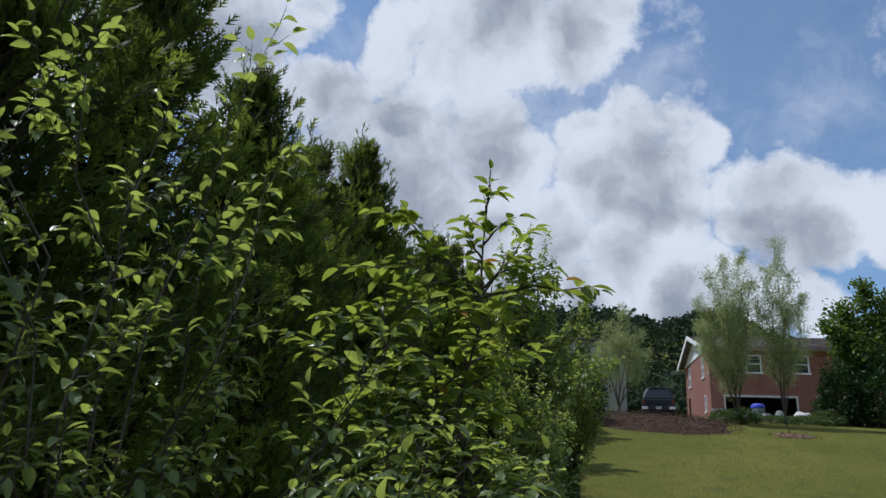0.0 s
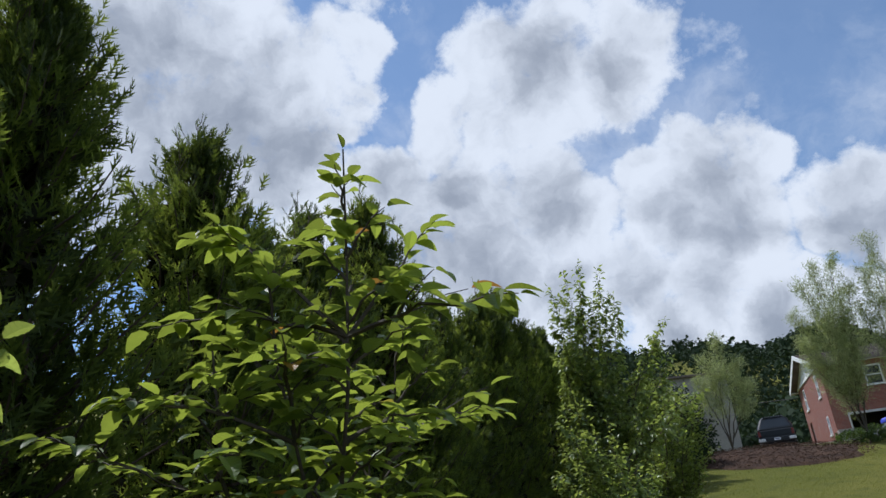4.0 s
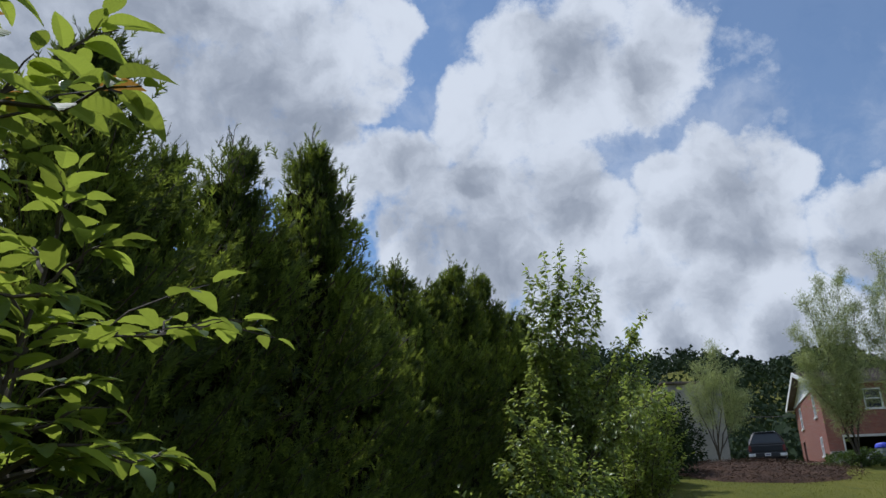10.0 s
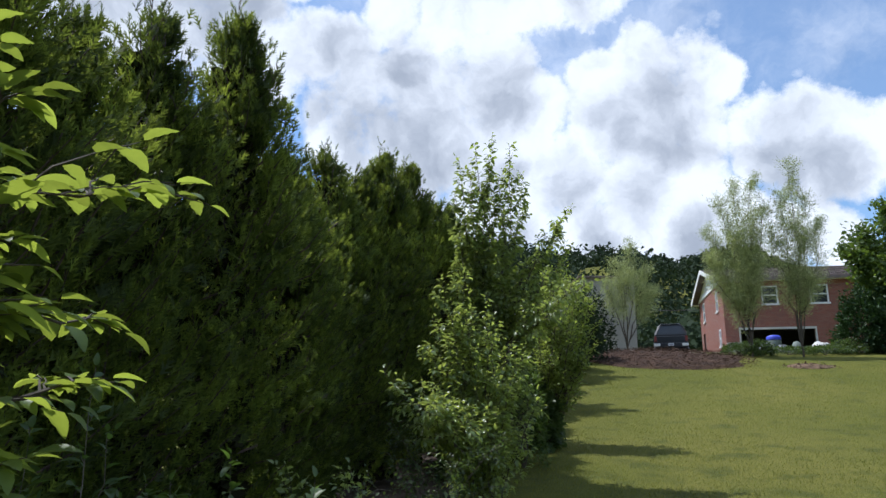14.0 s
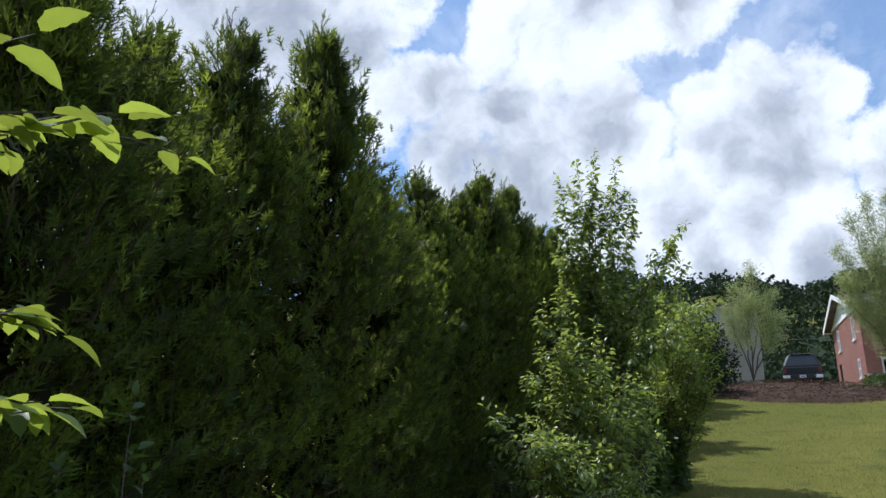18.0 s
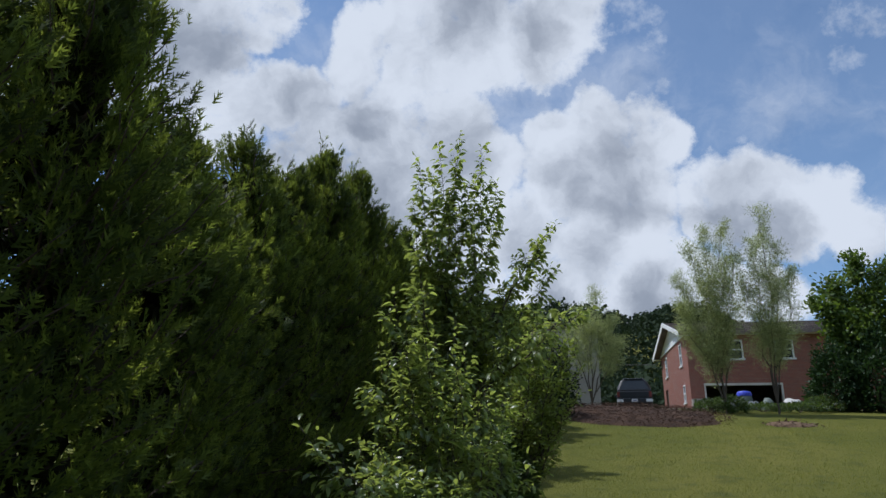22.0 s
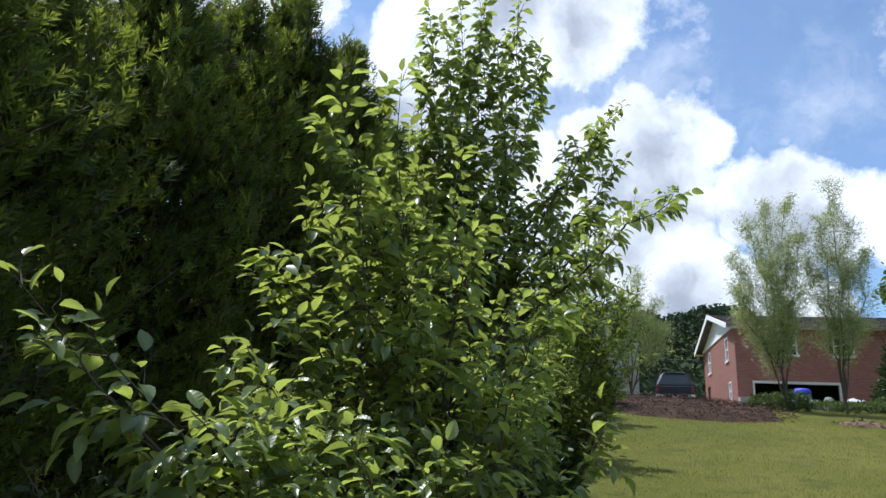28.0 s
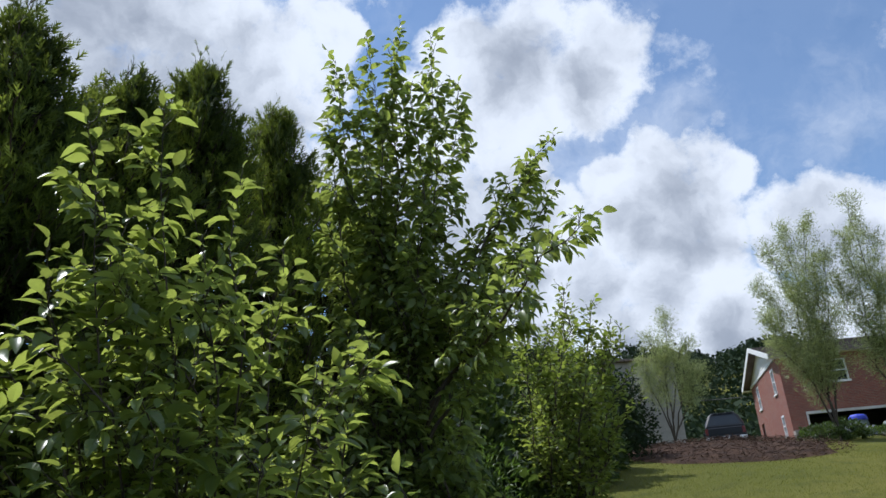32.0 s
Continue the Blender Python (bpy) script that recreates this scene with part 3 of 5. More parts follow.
rings = [0.0] + [0.6 * 1.058**k for k in range(152)]
spokes = 144
verts, faces = [(2.0, 4.0, land_z(2.0, 4.0))], []
for r in rings[1:]:
    for s in range(spokes):
        w = 2 * math.pi * s / spokes
        x, y = 2.0 + r * math.cos(w), 4.0 + r * math.sin(w)
        near_bump = 0.02 * noise.noise((x * 0.8, y * 0.8, 0)) + 0.05 * noise.noise((x * 0.15, y * 0.15, 3)) if r < 60 else 0.0
        verts.append((x, y, land_z(x, y) + near_bump))
for s in range(spokes):
    faces.append((0, 1 + s, 1 + (s + 1) % spokes))
for k in range(len(rings) - 2):
    for s in range(spokes):
        q = (s + 1) % spokes
        a, b = 1 + k * spokes, 1 + (k + 1) * spokes
        faces.append((a + s, b + s, b + q, a + q))
land = to_mesh("ground", verts, faces, LAWN)
for p in land.polygons:
    p.use_smooth = True
setting("ground", land, "mown green lawn rising towards the house", "lawn")


def patch(name, mat, cx, cy, rx, ry, lift, label, category, heap=0.0, seed=1, steps=26):
    """An uneven sheet of other ground lying on the lawn."""
    verts, faces = [(cx, cy, ground_z(cy) + lift + heap)], []
    for k in range(1, 9):
        for s in range(steps):
            w = 2 * math.pi * s / steps
            f = k / 8 * (1 + 0.22 * noise.noise((math.cos(w) * 1.6, math.sin(w) * 1.6, seed)))
            x, y = cx + rx * f * math.cos(w), cy + ry * f * math.sin(w)
            z = ground_z(y) + lift * (1 - k / 8 * 0.9) + heap * (1 - (k / 8) ** 2) * (0.75 + 0.5 * noise.noise((x * 0.9, y * 0.9, seed)))
            verts.append((x, y, z - (0.12 if k == 8 else 0)))
    for s in range(steps):
        faces.append((0, 1 + s, 1 + (s + 1) % steps))
    for k in range(7):
        for s in range(steps):
            q = (s + 1) % steps
            a, b = 1 + k * steps, 1 + (k + 1) * steps
            faces.append((a + s, b + s, b + q, a + q))
    me = to_mesh(name, verts, faces, mat)
    for p in me.polygons:
        p.use_smooth = True
    return setting(name, me, label, category)


# Bare soil under the hedge.
verts, faces = [], []
for k in range(61):
    y = -4 + k * 0.5
    mid = -0.34 + 0.17 * (y - 5.29)
    wob = 0.15 * noise.noise((y * 0.7, 0, 5))
    for x in (mid - 1.3 - wob, mid - 0.5, mid + 0.7, mid + 1.6 + wob):
        verts.append((x, y, ground_z(y) + (0.04 if abs(x - mid) < 1.0 else -0.03)))
for k in range(60):
    for j in range(3):
        a = k * 4 + j
        faces.append((a, a + 1, a + 5, a + 4))
setting("soil_bed", to_mesh("soil_bed", verts, faces, SOIL), "dark bare soil under the hedge", "soil")
patch("mulch_bank", CHIPS, 9.0, 29.9, 3.3, 3.5, 0.05, "bank of reddish wood chips and brush at the lawn's edge", "mulch", 0.30, 2)
patch("drive", GRAVEL, 12.6, 43.5, 3.6, 8.5, 0.04, "pale gravel drive before the house", "drive", 0.0, 4)
patch("bare_patch", EARTH, 13.4, 27.3, 0.8, 0.55, 0.02, "small heap of bare brown soil in the lawn", "soil", 0.14, 7)

rng = np.random.default_rng(5)
frames = []
for _ in range(5200):
    w, f = rng.uniform(0, 2 * math.pi), math.sqrt(rng.uniform(0, 1))
    x, y = 9.0 + 3.4 * f * math.cos(w), 29.9 + 3.6 * f * math.sin(w)
    d = rng.normal(0, 1, 3) * (1, 1, 0.25)
    frames.append(leaf_frame((x, y, ground_z(y) + 0.28 * (1 - f * f) + rng.uniform(0.0, 0.14)), d, rng.normal(0, 0.5, 3) + (0, 0, 1), rng.uniform(0.04, 0.15), 0.35))
for _ in range(160):
    w, f = rng.uniform(0, 2 * math.pi), math.sqrt(rng.uniform(0, 1))
    x, y = 13.4 + 0.95 * f * math.cos(w), 27.3 + 0.65 * f * math.sin(w)
    frames.append(leaf_frame((x, y, ground_z(y) + 0.12 * (1 - f * f) + 0.01), rng.normal(0, 1, 3) * (1, 1, 0.3), rng.normal(0, 0.5, 3) + (0, 0, 1), rng.uniform(0.05, 0.16), 0.5))
tagged(new("brush_litter", many("brush_litter", SHAPE_SMALL, frames, CHIP)), "dry sticks and chips strewn over the mulch bank", "brush", kind="stuff")

# Grass blades over the lawn that the camera passes nearest.
frames = []
for _ in range(110000):
    y = 7.0 + 22.0 * rng.random() ** 1.5
    x = 2.0 + rng.random() * (5 + 0.62 * y)
    a = rng.uniform(0, 2 * math.pi)
    h = rng.uniform(0.018, 0.042) * (1 + 0.02 * y)
    lean = rng.normal(0, 0.35, 2)
    frames.append(leaf_frame((x, y, ground_z(y) - 0.004 + 0.05 * noise.noise((x * 0.15, y * 0.15, 3))), (lean[0], lean[1], 1.0), (math.cos(a), math.sin(a), 0.1), h, 0.2))
tagged(new("grass", many("grass", ([(-0.5, 0, 0), (0.5, 0, 0), (0.1, 1, 0)], [(0, 1, 2)]), frames, BLADE)), "short mown grass blades of the lawn", "grass", kind="stuff")

# Woods on the ridge.
rng = np.random.default_rng(9)
frames = []
for i in range(2800):
    if i < 2200:
        r, az = 430 - 280 * rng.random() ** 1.5, radians(rng.uniform(-22, 36))
    else:
        r, az = rng.uniform(100, 210), radians(rng.uniform(-2, 24))
    x, y = r * math.sin(az), r * math.cos(az)
    if y < 95:
        continue
    size = rng.uniform(3.0, 6.2)
    zc = land_z(x, y) + size * rng.uniform(0.7, 1.2)
    d = rng.normal(0, 1, (58, 3)) + (0, -0.35, 0.3)
    d /= np.linalg.norm(d, axis=1, keepdims=True)
    p = np.array((x, y, zc)) + d * size * rng.uniform(0.7, 1.0, (58, 1)) * (1, 1, 1.1)
    wide = size * rng.uniform(0.16, 0.33, (58, 1)) * (0.4 + 0.6 * r / 430)
    frames.append(np.hstack((p, rng.normal(0, 1, (58, 3)), d + rng.normal(0, 0.5, (58, 3)), wide, np.full((58, 1), 1.2))))
frames = np.concatenate(frames)
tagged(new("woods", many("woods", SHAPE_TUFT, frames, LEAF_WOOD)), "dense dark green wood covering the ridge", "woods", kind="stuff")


# ---- brick house ----
HOUSE = pose(16.42, 44.3, 4.85, 0, 0, -8.35)
WALL_H, DEPTH, LENGTH, THICK = 5.0, 8.7, 17.0, 0.22


def wall_mesh(name, length, height, holes, mat, thick=THICK):
    """A wall along x with holes (x0, x1, z0, z1) right through it; its front is y = 0. UVs in metres."""
    xs = sorted({0.0, length, *(v for h in holes for v in h[:2])})
    zs = sorted({0.0, height, *(v for h in holes for v in h[2:])})

    def solid(i, k):
        if not (0 <= i < len(xs) - 1 and 0 <= k < len(zs) - 1):
            return False
        cx, cz = (xs[i] + xs[i + 1]) / 2, (zs[k] + zs[k + 1]) / 2
        return not any(h[0] < cx < h[1] and h[2] < cz < h[3] for h in holes)

    verts, faces = [], []

    def quad(*p):
        n = len(verts)
        verts.extend(p)
        faces.append((n, n + 1, n + 2, n + 3))

    for i in range(len(xs) - 1):
        for k in range(len(zs) - 1):
            if not solid(i, k):
                continue
            a, b, c, d = xs[i], xs[i + 1], zs[k], zs[k + 1]
            quad((a, 0, c), (b, 0, c), (b, 0, d), (a, 0, d))
            quad((b, thick, c), (a, thick, c), (a, thick, d), (b, thick, d))
            if not solid(i - 1, k):
                quad((a, thick, c), (a, 0, c), (a, 0, d), (a, thick, d))
            if not solid(i + 1, k):
                quad((b, 0, c), (b, thick, c), (b, thick, d), (b, 0, d))
            if not solid(i, k - 1):
                quad((a, thick, c), (b, thick, c), (b, 0, c), (a, 0, c))
            if not solid(i, k + 1):
                quad((a, 0, d), (b, 0, d), (b, thick, d), (a, thick, d))
    me = to_mesh(name, verts, faces, mat)
    uv = me.uv_layers.new(name="metres")
    for loop in me.loops:
        v = me.vertices[loop.vertex_index].co
        uv.data[loop.index].uv = (v.x + v.y, v.z)
    return me


house = thing("house", "two-storey red brick house with white gable and brown roof", "house")
house.matrix_basis = HOUSE
front_holes = [(0.80, 4.85, 0.0, 1.98), (2.15, 3.05, 3.40, 4.50), (4.75, 5.75, 3.40, 4.50), (8.2, 9.2, 3.40, 4.50), (13.0, 14.6, 2.75, 4.6)]
front = part("wall", wall_mesh("front_wall", LENGTH, WALL_H, front_holes, BRICK), None, house)
gable_holes = [(1.55, 2.25, 3.30, 4.62), (6.45, 7.15, 3.30, 4.62), (1.35, 1.95, 1.15, 2.2), (6.9, 7.75, 0.0, 2.6)]
side = part("wall", wall_mesh("gable_wall", DEPTH - THICK, WALL_H, [(DEPTH - h[1] - THICK + 0.11, DEPTH - h[0] - THICK + 0.11, *h[2:]) for h in gable_holes], BRICK), None, house)
side.matrix_basis = pose(0, DEPTH, 0, 0, 0, -90)
for at, turn, n in (((LENGTH, DEPTH, 0), 180, LENGTH), ((LENGTH, THICK, 0), 90, DEPTH - 2 * THICK)):
    w = part("wall", wall_mesh("plain_wall", n, WALL_H, [], BRICK), None, house)
    w.matrix_basis = pose(*at, 0, 0, turn)
part("floor_slab", box(0.3, LENGTH - 0.3, 0.3, DEPTH - 0.3, 2.45, 2.6), INSIDE, house)
part("floor_slab", box(0.3, LENGTH - 0.3, 0.3, DEPTH - 0.3, -0.05, 0.02), INSIDE, house)
part("garage_partition", box(0.24, LENGTH - 0.3, 5.2, 5.35, 0.03, 2.44), INSIDE, house)

# Roof: two slopes with overhang, white rakes and soffits.
OVER, RISE = 0.45, 1.32
half = DEPTH / 2 + OVER
for sgn in (-1, 1):
    bm = bmesh.new()
    y0 = DEPTH / 2
    a = [(-OVER, y0, WALL_H + RISE), (LENGTH + OVER, y0, WALL_H + RISE), (LENGTH + OVER, y0 + sgn * half, WALL_H - 0.16), (-OVER, y0 + sgn * half, WALL_H - 0.16)]
    top = [bm.verts.new(Vector(p) + Vector((0, 0, 0.10))) for p in a]
    low = [bm.verts.new(p) for p in a]
    bm.faces.new(top if sgn < 0 else top[::-1])
    bm.faces.new(low[::-1] if sgn < 0 else low)
    for i in range(4):
        bm.faces.new((top[i], low[i], low[(i + 1) % 4], top[(i + 1) % 4]))
    bmesh.ops.recalc_face_normals(bm, faces=bm.faces)
    part("roof", bm, ROOFING, house)
    # Courses of shingles, each a thin strip proud of the slope.
    run = math.hypot(half, RISE + 0.16)
    for k in range(22):
        u0, u1 = k / 22, (k + 1.0) / 22 - 0.004
        bm = bmesh.new()
        ring = []
        for u, dz in ((u0, 0.104), (u1, 0.122), (u1, 0.104)):
            y, z = y0 + sgn * half * u, WALL_H + RISE - (RISE + 0.16) * u + dz
            ring.append((bm.verts.new((-OVER, y, z)), bm.verts.new((LENGTH + OVER, y, z))))
        bm.faces.new((ring[0][0], ring[0][1], ring[1][1], ring[1][0]))
        bm.faces.new((ring[1][0], ring[1][1], ring[2][1], ring[2][0]))
        bmesh.ops.recalc_face_normals(bm, faces=bm.faces)
        part("shingle_course", bm, ROOFING, house)
    for x0 in (-OVER - 0.04, LENGTH + OVER):
        bm = bmesh.new()
        add_box(bm, x0, x0 + 0.04, 0, 1, -0.14, 0.13)
        for v in bm.verts:
            u = v.co.y
            v.co = (v.co.x, y0 + sgn * (half + 0.03) * u, WALL_H + RISE - (RISE + 0.16) * u + v.co.z)
        part("bargeboard", bm, WHITE, house, "white painted bargeboard")
    part("fascia", box(-OVER, LENGTH + OVER, y0 + sgn * half - 0.02 + 0.02 * sgn, y0 + sgn * half + 0.02 + 0.02 * sgn, WALL_H - 0.24, WALL_H - 0.08), GUTTER, house)
    part("soffit", box(-OVER, LENGTH + OVER, *sorted((y0 + sgn * (half - 0.03), y0 + sgn * (DEPTH / 2 + 0.01))), WALL_H - 0.22, WALL_H - 0.19), WHITE, house)

# White siding boards in the gable.
boards = 11
for k in range(boards):
    z0, z1 = WALL_H + k * RISE / boards, WALL_H + (k + 1) * RISE / boards
    w0, w1 = DEPTH / 2 * (1 - k / boards), DEPTH / 2 * (1 - (k + 0.96) / boards)
    bm = bmesh.new()
    y0 = DEPTH / 2
    p = [(-0.035, y0 - w0, z0), (-0.035, y0 + w0, z0), (-0.012, y0 + w1, z1), (-0.012, y0 - w1, z1)]
    q = [(0.06, y, z) for _, y, z in p]
    fa, fb = [bm.verts.new(v) for v in p], [bm.verts.new(v) for v in q]
    bm.faces.new(fa)
    bm.faces.new(fb[::-1])
    for i in range(4):
        bm.faces.new((fa[i], fb[i], fb[(i + 1) % 4], fa[(i + 1) % 4]))
    bmesh.ops.recalc_face_normals(bm, faces=bm.faces)
    part("siding_board", bm, WHITE, house)
part("frieze_board", box(-0.06, -0.003, 0.0, DEPTH, WALL_H - 0.14, WALL_H - 0.002), WHITE, house)


def window(w, h, m, name="window"):
    """A white double-hung window whose glass lies 9 cm behind the wall's face."""
    win = new(name)
    win.parent = house
    win.matrix_basis = m
    e = 0.075
    for n, b in (("jamb", (0.0, e, 0.0, h)), ("jamb", (w - e, w, 0.0, h)), ("head", (e, w - e, h - e, h)), ("rail", (e, w - e, h / 2 - 0.03, h / 2 + 0.03))):
        part(n, box(b[0], b[1], -0.02, 0.12, b[2], b[3], 0.006), WHITE, win)
    part("sill", box(-0.06, w + 0.06, -0.07, 0.12, -0.05, e * 0.8, 0.008), WHITE, win)
    for z0, z1, y in ((e * 0.8, h / 2 - 0.03, 0.07), (h / 2 + 0.03, h - e, 0.05)):
        part("pane", box(e, w - e, y, y + 0.012, z0, z1), GLASS, win)
    return win


for h in front_holes[1:4]:
    window(h[1] - h[0], h[3] - h[2], pose(h[0], 0.0, h[2]))
for h in gable_holes[:3]:
    window(h[1] - h[0], h[3] - h[2], pose(0.0, h[1] + 0.11 - THICK + 0.11, h[2], 0, 0, -90))
h = gable_holes[3]
side_door = part("door", box(0.08, 0.13, h[0] + 0.0, h[1] + 0.0, 0.02, 2.58), DARKDOOR, house, "dark side door")
part("handle", box(0.05, 0.08, h[0] + 0.1, h[0] + 0.14, 1.0, 1.12, 0.005), CHROME, side_door)
h = front_holes[0]
part("garage_trim", box(h[0] - 0.06, h[0] + 0.02, -0.05, 0.1, 0.0, h[3] + 0.10), OFFWHITE, house)
part("garage_trim", box(h[1] - 0.02, h[1] + 0.06, -0.05, 0.1, 0.0, h[3] + 0.10), OFFWHITE, house)
part("garage_trim", box(h[0] + 0.02, h[1] - 0.02, -0.05, 0.1, h[3] - 0.02, h[3] + 0.10), OFFWHITE, house)
part("patio_door", box(13.0, 14.6, 0.06, 0.1, 2.76, 4.59), GLASS, house, "dark glazed patio door")
part("corner_step", box(-0.02, 0.75, -0.5, -0.02, 0.0, 1.2), GREYSIDE, house, "pale concrete retaining block")
part("chimney", box(10.6, 11.3, DEPTH / 2 - 0.35, DEPTH / 2 + 0.35, WALL_H + 1.0, WALL_H + RISE + 0.30), BRICK, house, "low brick chimney")

# Deck before the house's far end.
deck = thing("deck", "weathered timber deck on posts with a railing", "deck")
deck.matrix_basis = HOUSE @ pose(11.0, -2.65, 0)
for k in range(18):
    part("deck_board", box(0.0, 6.3, k * 0.145, k * 0.145 + 0.135, 2.62, 2.66), DECKWOOD, deck)
for y in (0.03, 2.5):
    part("beam", box(0.0, 6.3, y, y + 0.09, 2.36, 2.615), OFFWHITE, deck)
for x in (0.05, 2.1, 4.2, 6.12):
    part("post", box(x, x + 0.14, 0.125, 0.265, -0.1, 2.36, 0.01), OFFWHITE, deck)
for z in (2.78, 3.55):
    part("rail", box(0.0, 6.3, 0.0, 0.05, z, z + 0.07, 0.008), DECKWOOD, deck)
for k in range(44):
    part("baluster", box(0.07 + k * 0.142, 0.105 + k * 0.142, 0.004, 0.042, 2.85, 3.55), DECKWOOD, deck)
for k in range(3):
    part("stair_stringer", box(-0.02 + 0.0, 0.03, -0.3 - 0.28 * k, 0.0 - 0.28 * k, 2.2 - 0.5 * k, 2.6 - 0.5 * k), OFFWHITE, deck)
part("skirt_panel", box(0.3, 2.0, 0.30, 0.34, 0.0, 0.75), OFFWHITE, deck, "pale panel leaning under the deck")

# ---- parked car ----
car = thing("car", "dark sport utility car parked with its tail to the lawn", "car", (13.5, 45.2, ground_z(46.0) + 0.05), -15)


def loft(sections):
    """Skin over rings of points of equal count, closed at both ends."""
    verts, faces, n = [], [], len(sections[0])
    for s in sections:
        verts += s
    for k in range(len(sections) - 1):
        for i in range(n):
            j = (i + 1) % n
            faces.append((k * n + i, k * n + j, (k + 1) * n + j, (k + 1) * n + i))
    faces.append(tuple(range(n))[::-1])
    faces.append(tuple(range((len(sections) - 1) * n, len(sections) * n)))
    return verts, faces


def ring(y, w, z0, z1, r=0.12, tuck=0.0):
    """A rounded upright section of a car body at y."""
    h = w / 2
    t = h - tuck
    return [(-h + r, y, z0), (h - r, y, z0), (h, y, z0 + r), (h, y, z1 - r * 2 if tuck == 0 else z0 + r * 1.5), (t, y, z1 - r * 0.8), (t - r, y, z1), (-t + r, y, z1), (-t, y, z1 - r * 0.8), (-h, y, z1 - r * 2 if tuck == 0 else z0 + r * 1.5), (-h, y, z0 + r)]


v, f = loft([ring(0.0, 1.84, 0.50, 1.08, 0.10), ring(0.12, 1.94, 0.38, 1.14, 0.12), ring(1.2, 1.98, 0.36, 1.16, 0.12), ring(3.4, 1.98, 0.36, 1.14, 0.12), ring(4.6, 1.94, 0.38, 1.06, 0.14), ring(4.95, 1.80, 0.45, 0.95, 0.14)])
me = to_mesh("body", v, f, CARPAINT)
part("body", me, None, car)
v, f = loft([ring(0.10, 1.88, 1.10, 1.20, 0.05, 0.03), ring(0.34, 1.86, 1.10, 1.84, 0.17, 0.20), ring(0.7, 1.86, 1.10, 1.93, 0.20, 0.20), ring(2.6, 1.86, 1.10, 1.95, 0.20, 0.20), ring(3.15, 1.84, 1.10, 1.84, 0.17, 0.18), ring(3.9, 1.76, 1.10, 1.16, 0.04, 0.05)])
part("cabin", to_mesh("cabin", v, f, CARPAINT), None, car)
bm = bmesh.new()
q = [bm.verts.new(p) for p in ((-0.78, 0.13, 1.24), (0.78, 0.13, 1.24), (0.58, 0.30, 1.72), (-0.58, 0.30, 1.72))]
r2 = [bm.verts.new(vv.co + Vector((0, -0.015, 0.008))) for vv in q]
bm.faces.new(r2)
for i in range(4):
    bm.faces.new((q[i], q[(i + 1) % 4], r2[(i + 1) % 4], r2[i]))
bmesh.ops.recalc_face_normals(bm, faces=bm.faces)
part("rear_window", bm, GLASS, car, "dark rear window")
bumper = part("bumper", box(-0.98, 0.98, -0.14, 0.06, 0.46, 0.70, 0.05), CARPAINT, car)
for sx in (-1, 1):
    part("bumper_end", box(*sorted((sx * 0.62, sx * 0.985)), -0.155, -0.02, 0.50, 0.66, 0.03), CHROME, bumper, "pale bumper end")
    part("tail_lamp", box(*sorted((sx * 0.80, sx * 0.945)), -0.02, 0.08, 0.78, 1.10, 0.02), REDLAMP, car, "red tail lamp")
    part("roof_rail", box(*sorted((sx * 0.50, sx * 0.55)), 0.8, 2.6, 1.93, 1.985, 0.01), RUBBER, car)
    part("mirror", box(*sorted((sx * 0.92, sx * 1.12)), 3.05, 3.2, 1.10, 1.26, 0.03), CARPAINT, car)
    for y in (0.95, 3.95):
        wheel = new("wheel")
        wheel.parent = car
        wheel.matrix_basis = pose(sx * 0.86, y, 0.36, 0, 90, 0)
        bm = bmesh.new()
        bmesh.ops.create_cone(bm, cap_ends=True, segments=24, radius1=0.37, radius2=0.37, depth=0.24)
        bmesh.ops.bevel(bm, geom=[e for e in bm.edges if abs(e.verts[0].co.z - e.verts[1].co.z) < 1e-4], offset=0.04, segments=2, affect="EDGES")
        part("tyre", bm, RUBBER, wheel)
        bm = bmesh.new()
        bmesh.ops.create_cone(bm, cap_ends=True, segments=20, radius1=0.22, radius2=0.20, depth=0.26)
        part("rim", bm, CHROME, wheel)
plate = part("number_plate", box(-0.16, 0.16, -0.152, -0.142, 0.52, 0.66), PLATE, car, "pale number plate")
part("plate_bars", box(-0.11, 0.11, -0.156, -0.1525, 0.56, 0.62), PLATEBAR, plate)
part("tailgate_seam", box(-0.75, 0.75, -0.008, 0.05, 0.80, 0.82), RUBBER, car)
part("roof_spoiler", box(-0.50, 0.50, 0.28, 0.52, 1.82, 1.87, 0.015), CARPAINT, car)

# ---- things before the garage ----
def dome(name, label, category, at, rx, ry, h, mat, seed, lumps=0.15, skirt=0.0):
    rng = random.Random(seed)
    bm = bmesh.new()
    bmesh.ops.create_icosphere(bm, subdivisions=3, radius=1.0)
    for v in bm.verts:
        n = 1 + lumps * noise.noise(v.co * 1.7 + Vector((seed, 0, 0))) + 0.4 * lumps * noise.noise(v.co * 5 + Vector((0, seed, 0)))
        v.co = (v.co.x * rx * n, v.co.y * ry * n, max(v.co.z, -0.05 - skirt) * h * n)
    for f in bm.faces:
        f.smooth = True
    me = bpy.data.meshes.new(name)
    bm.to_mesh(me)
    bm.free()
    me.materials.append(mat)
    ob = new(name, me)
    ob.matrix_basis = pose(*at)
    return tagged(ob, label=label, category=category)


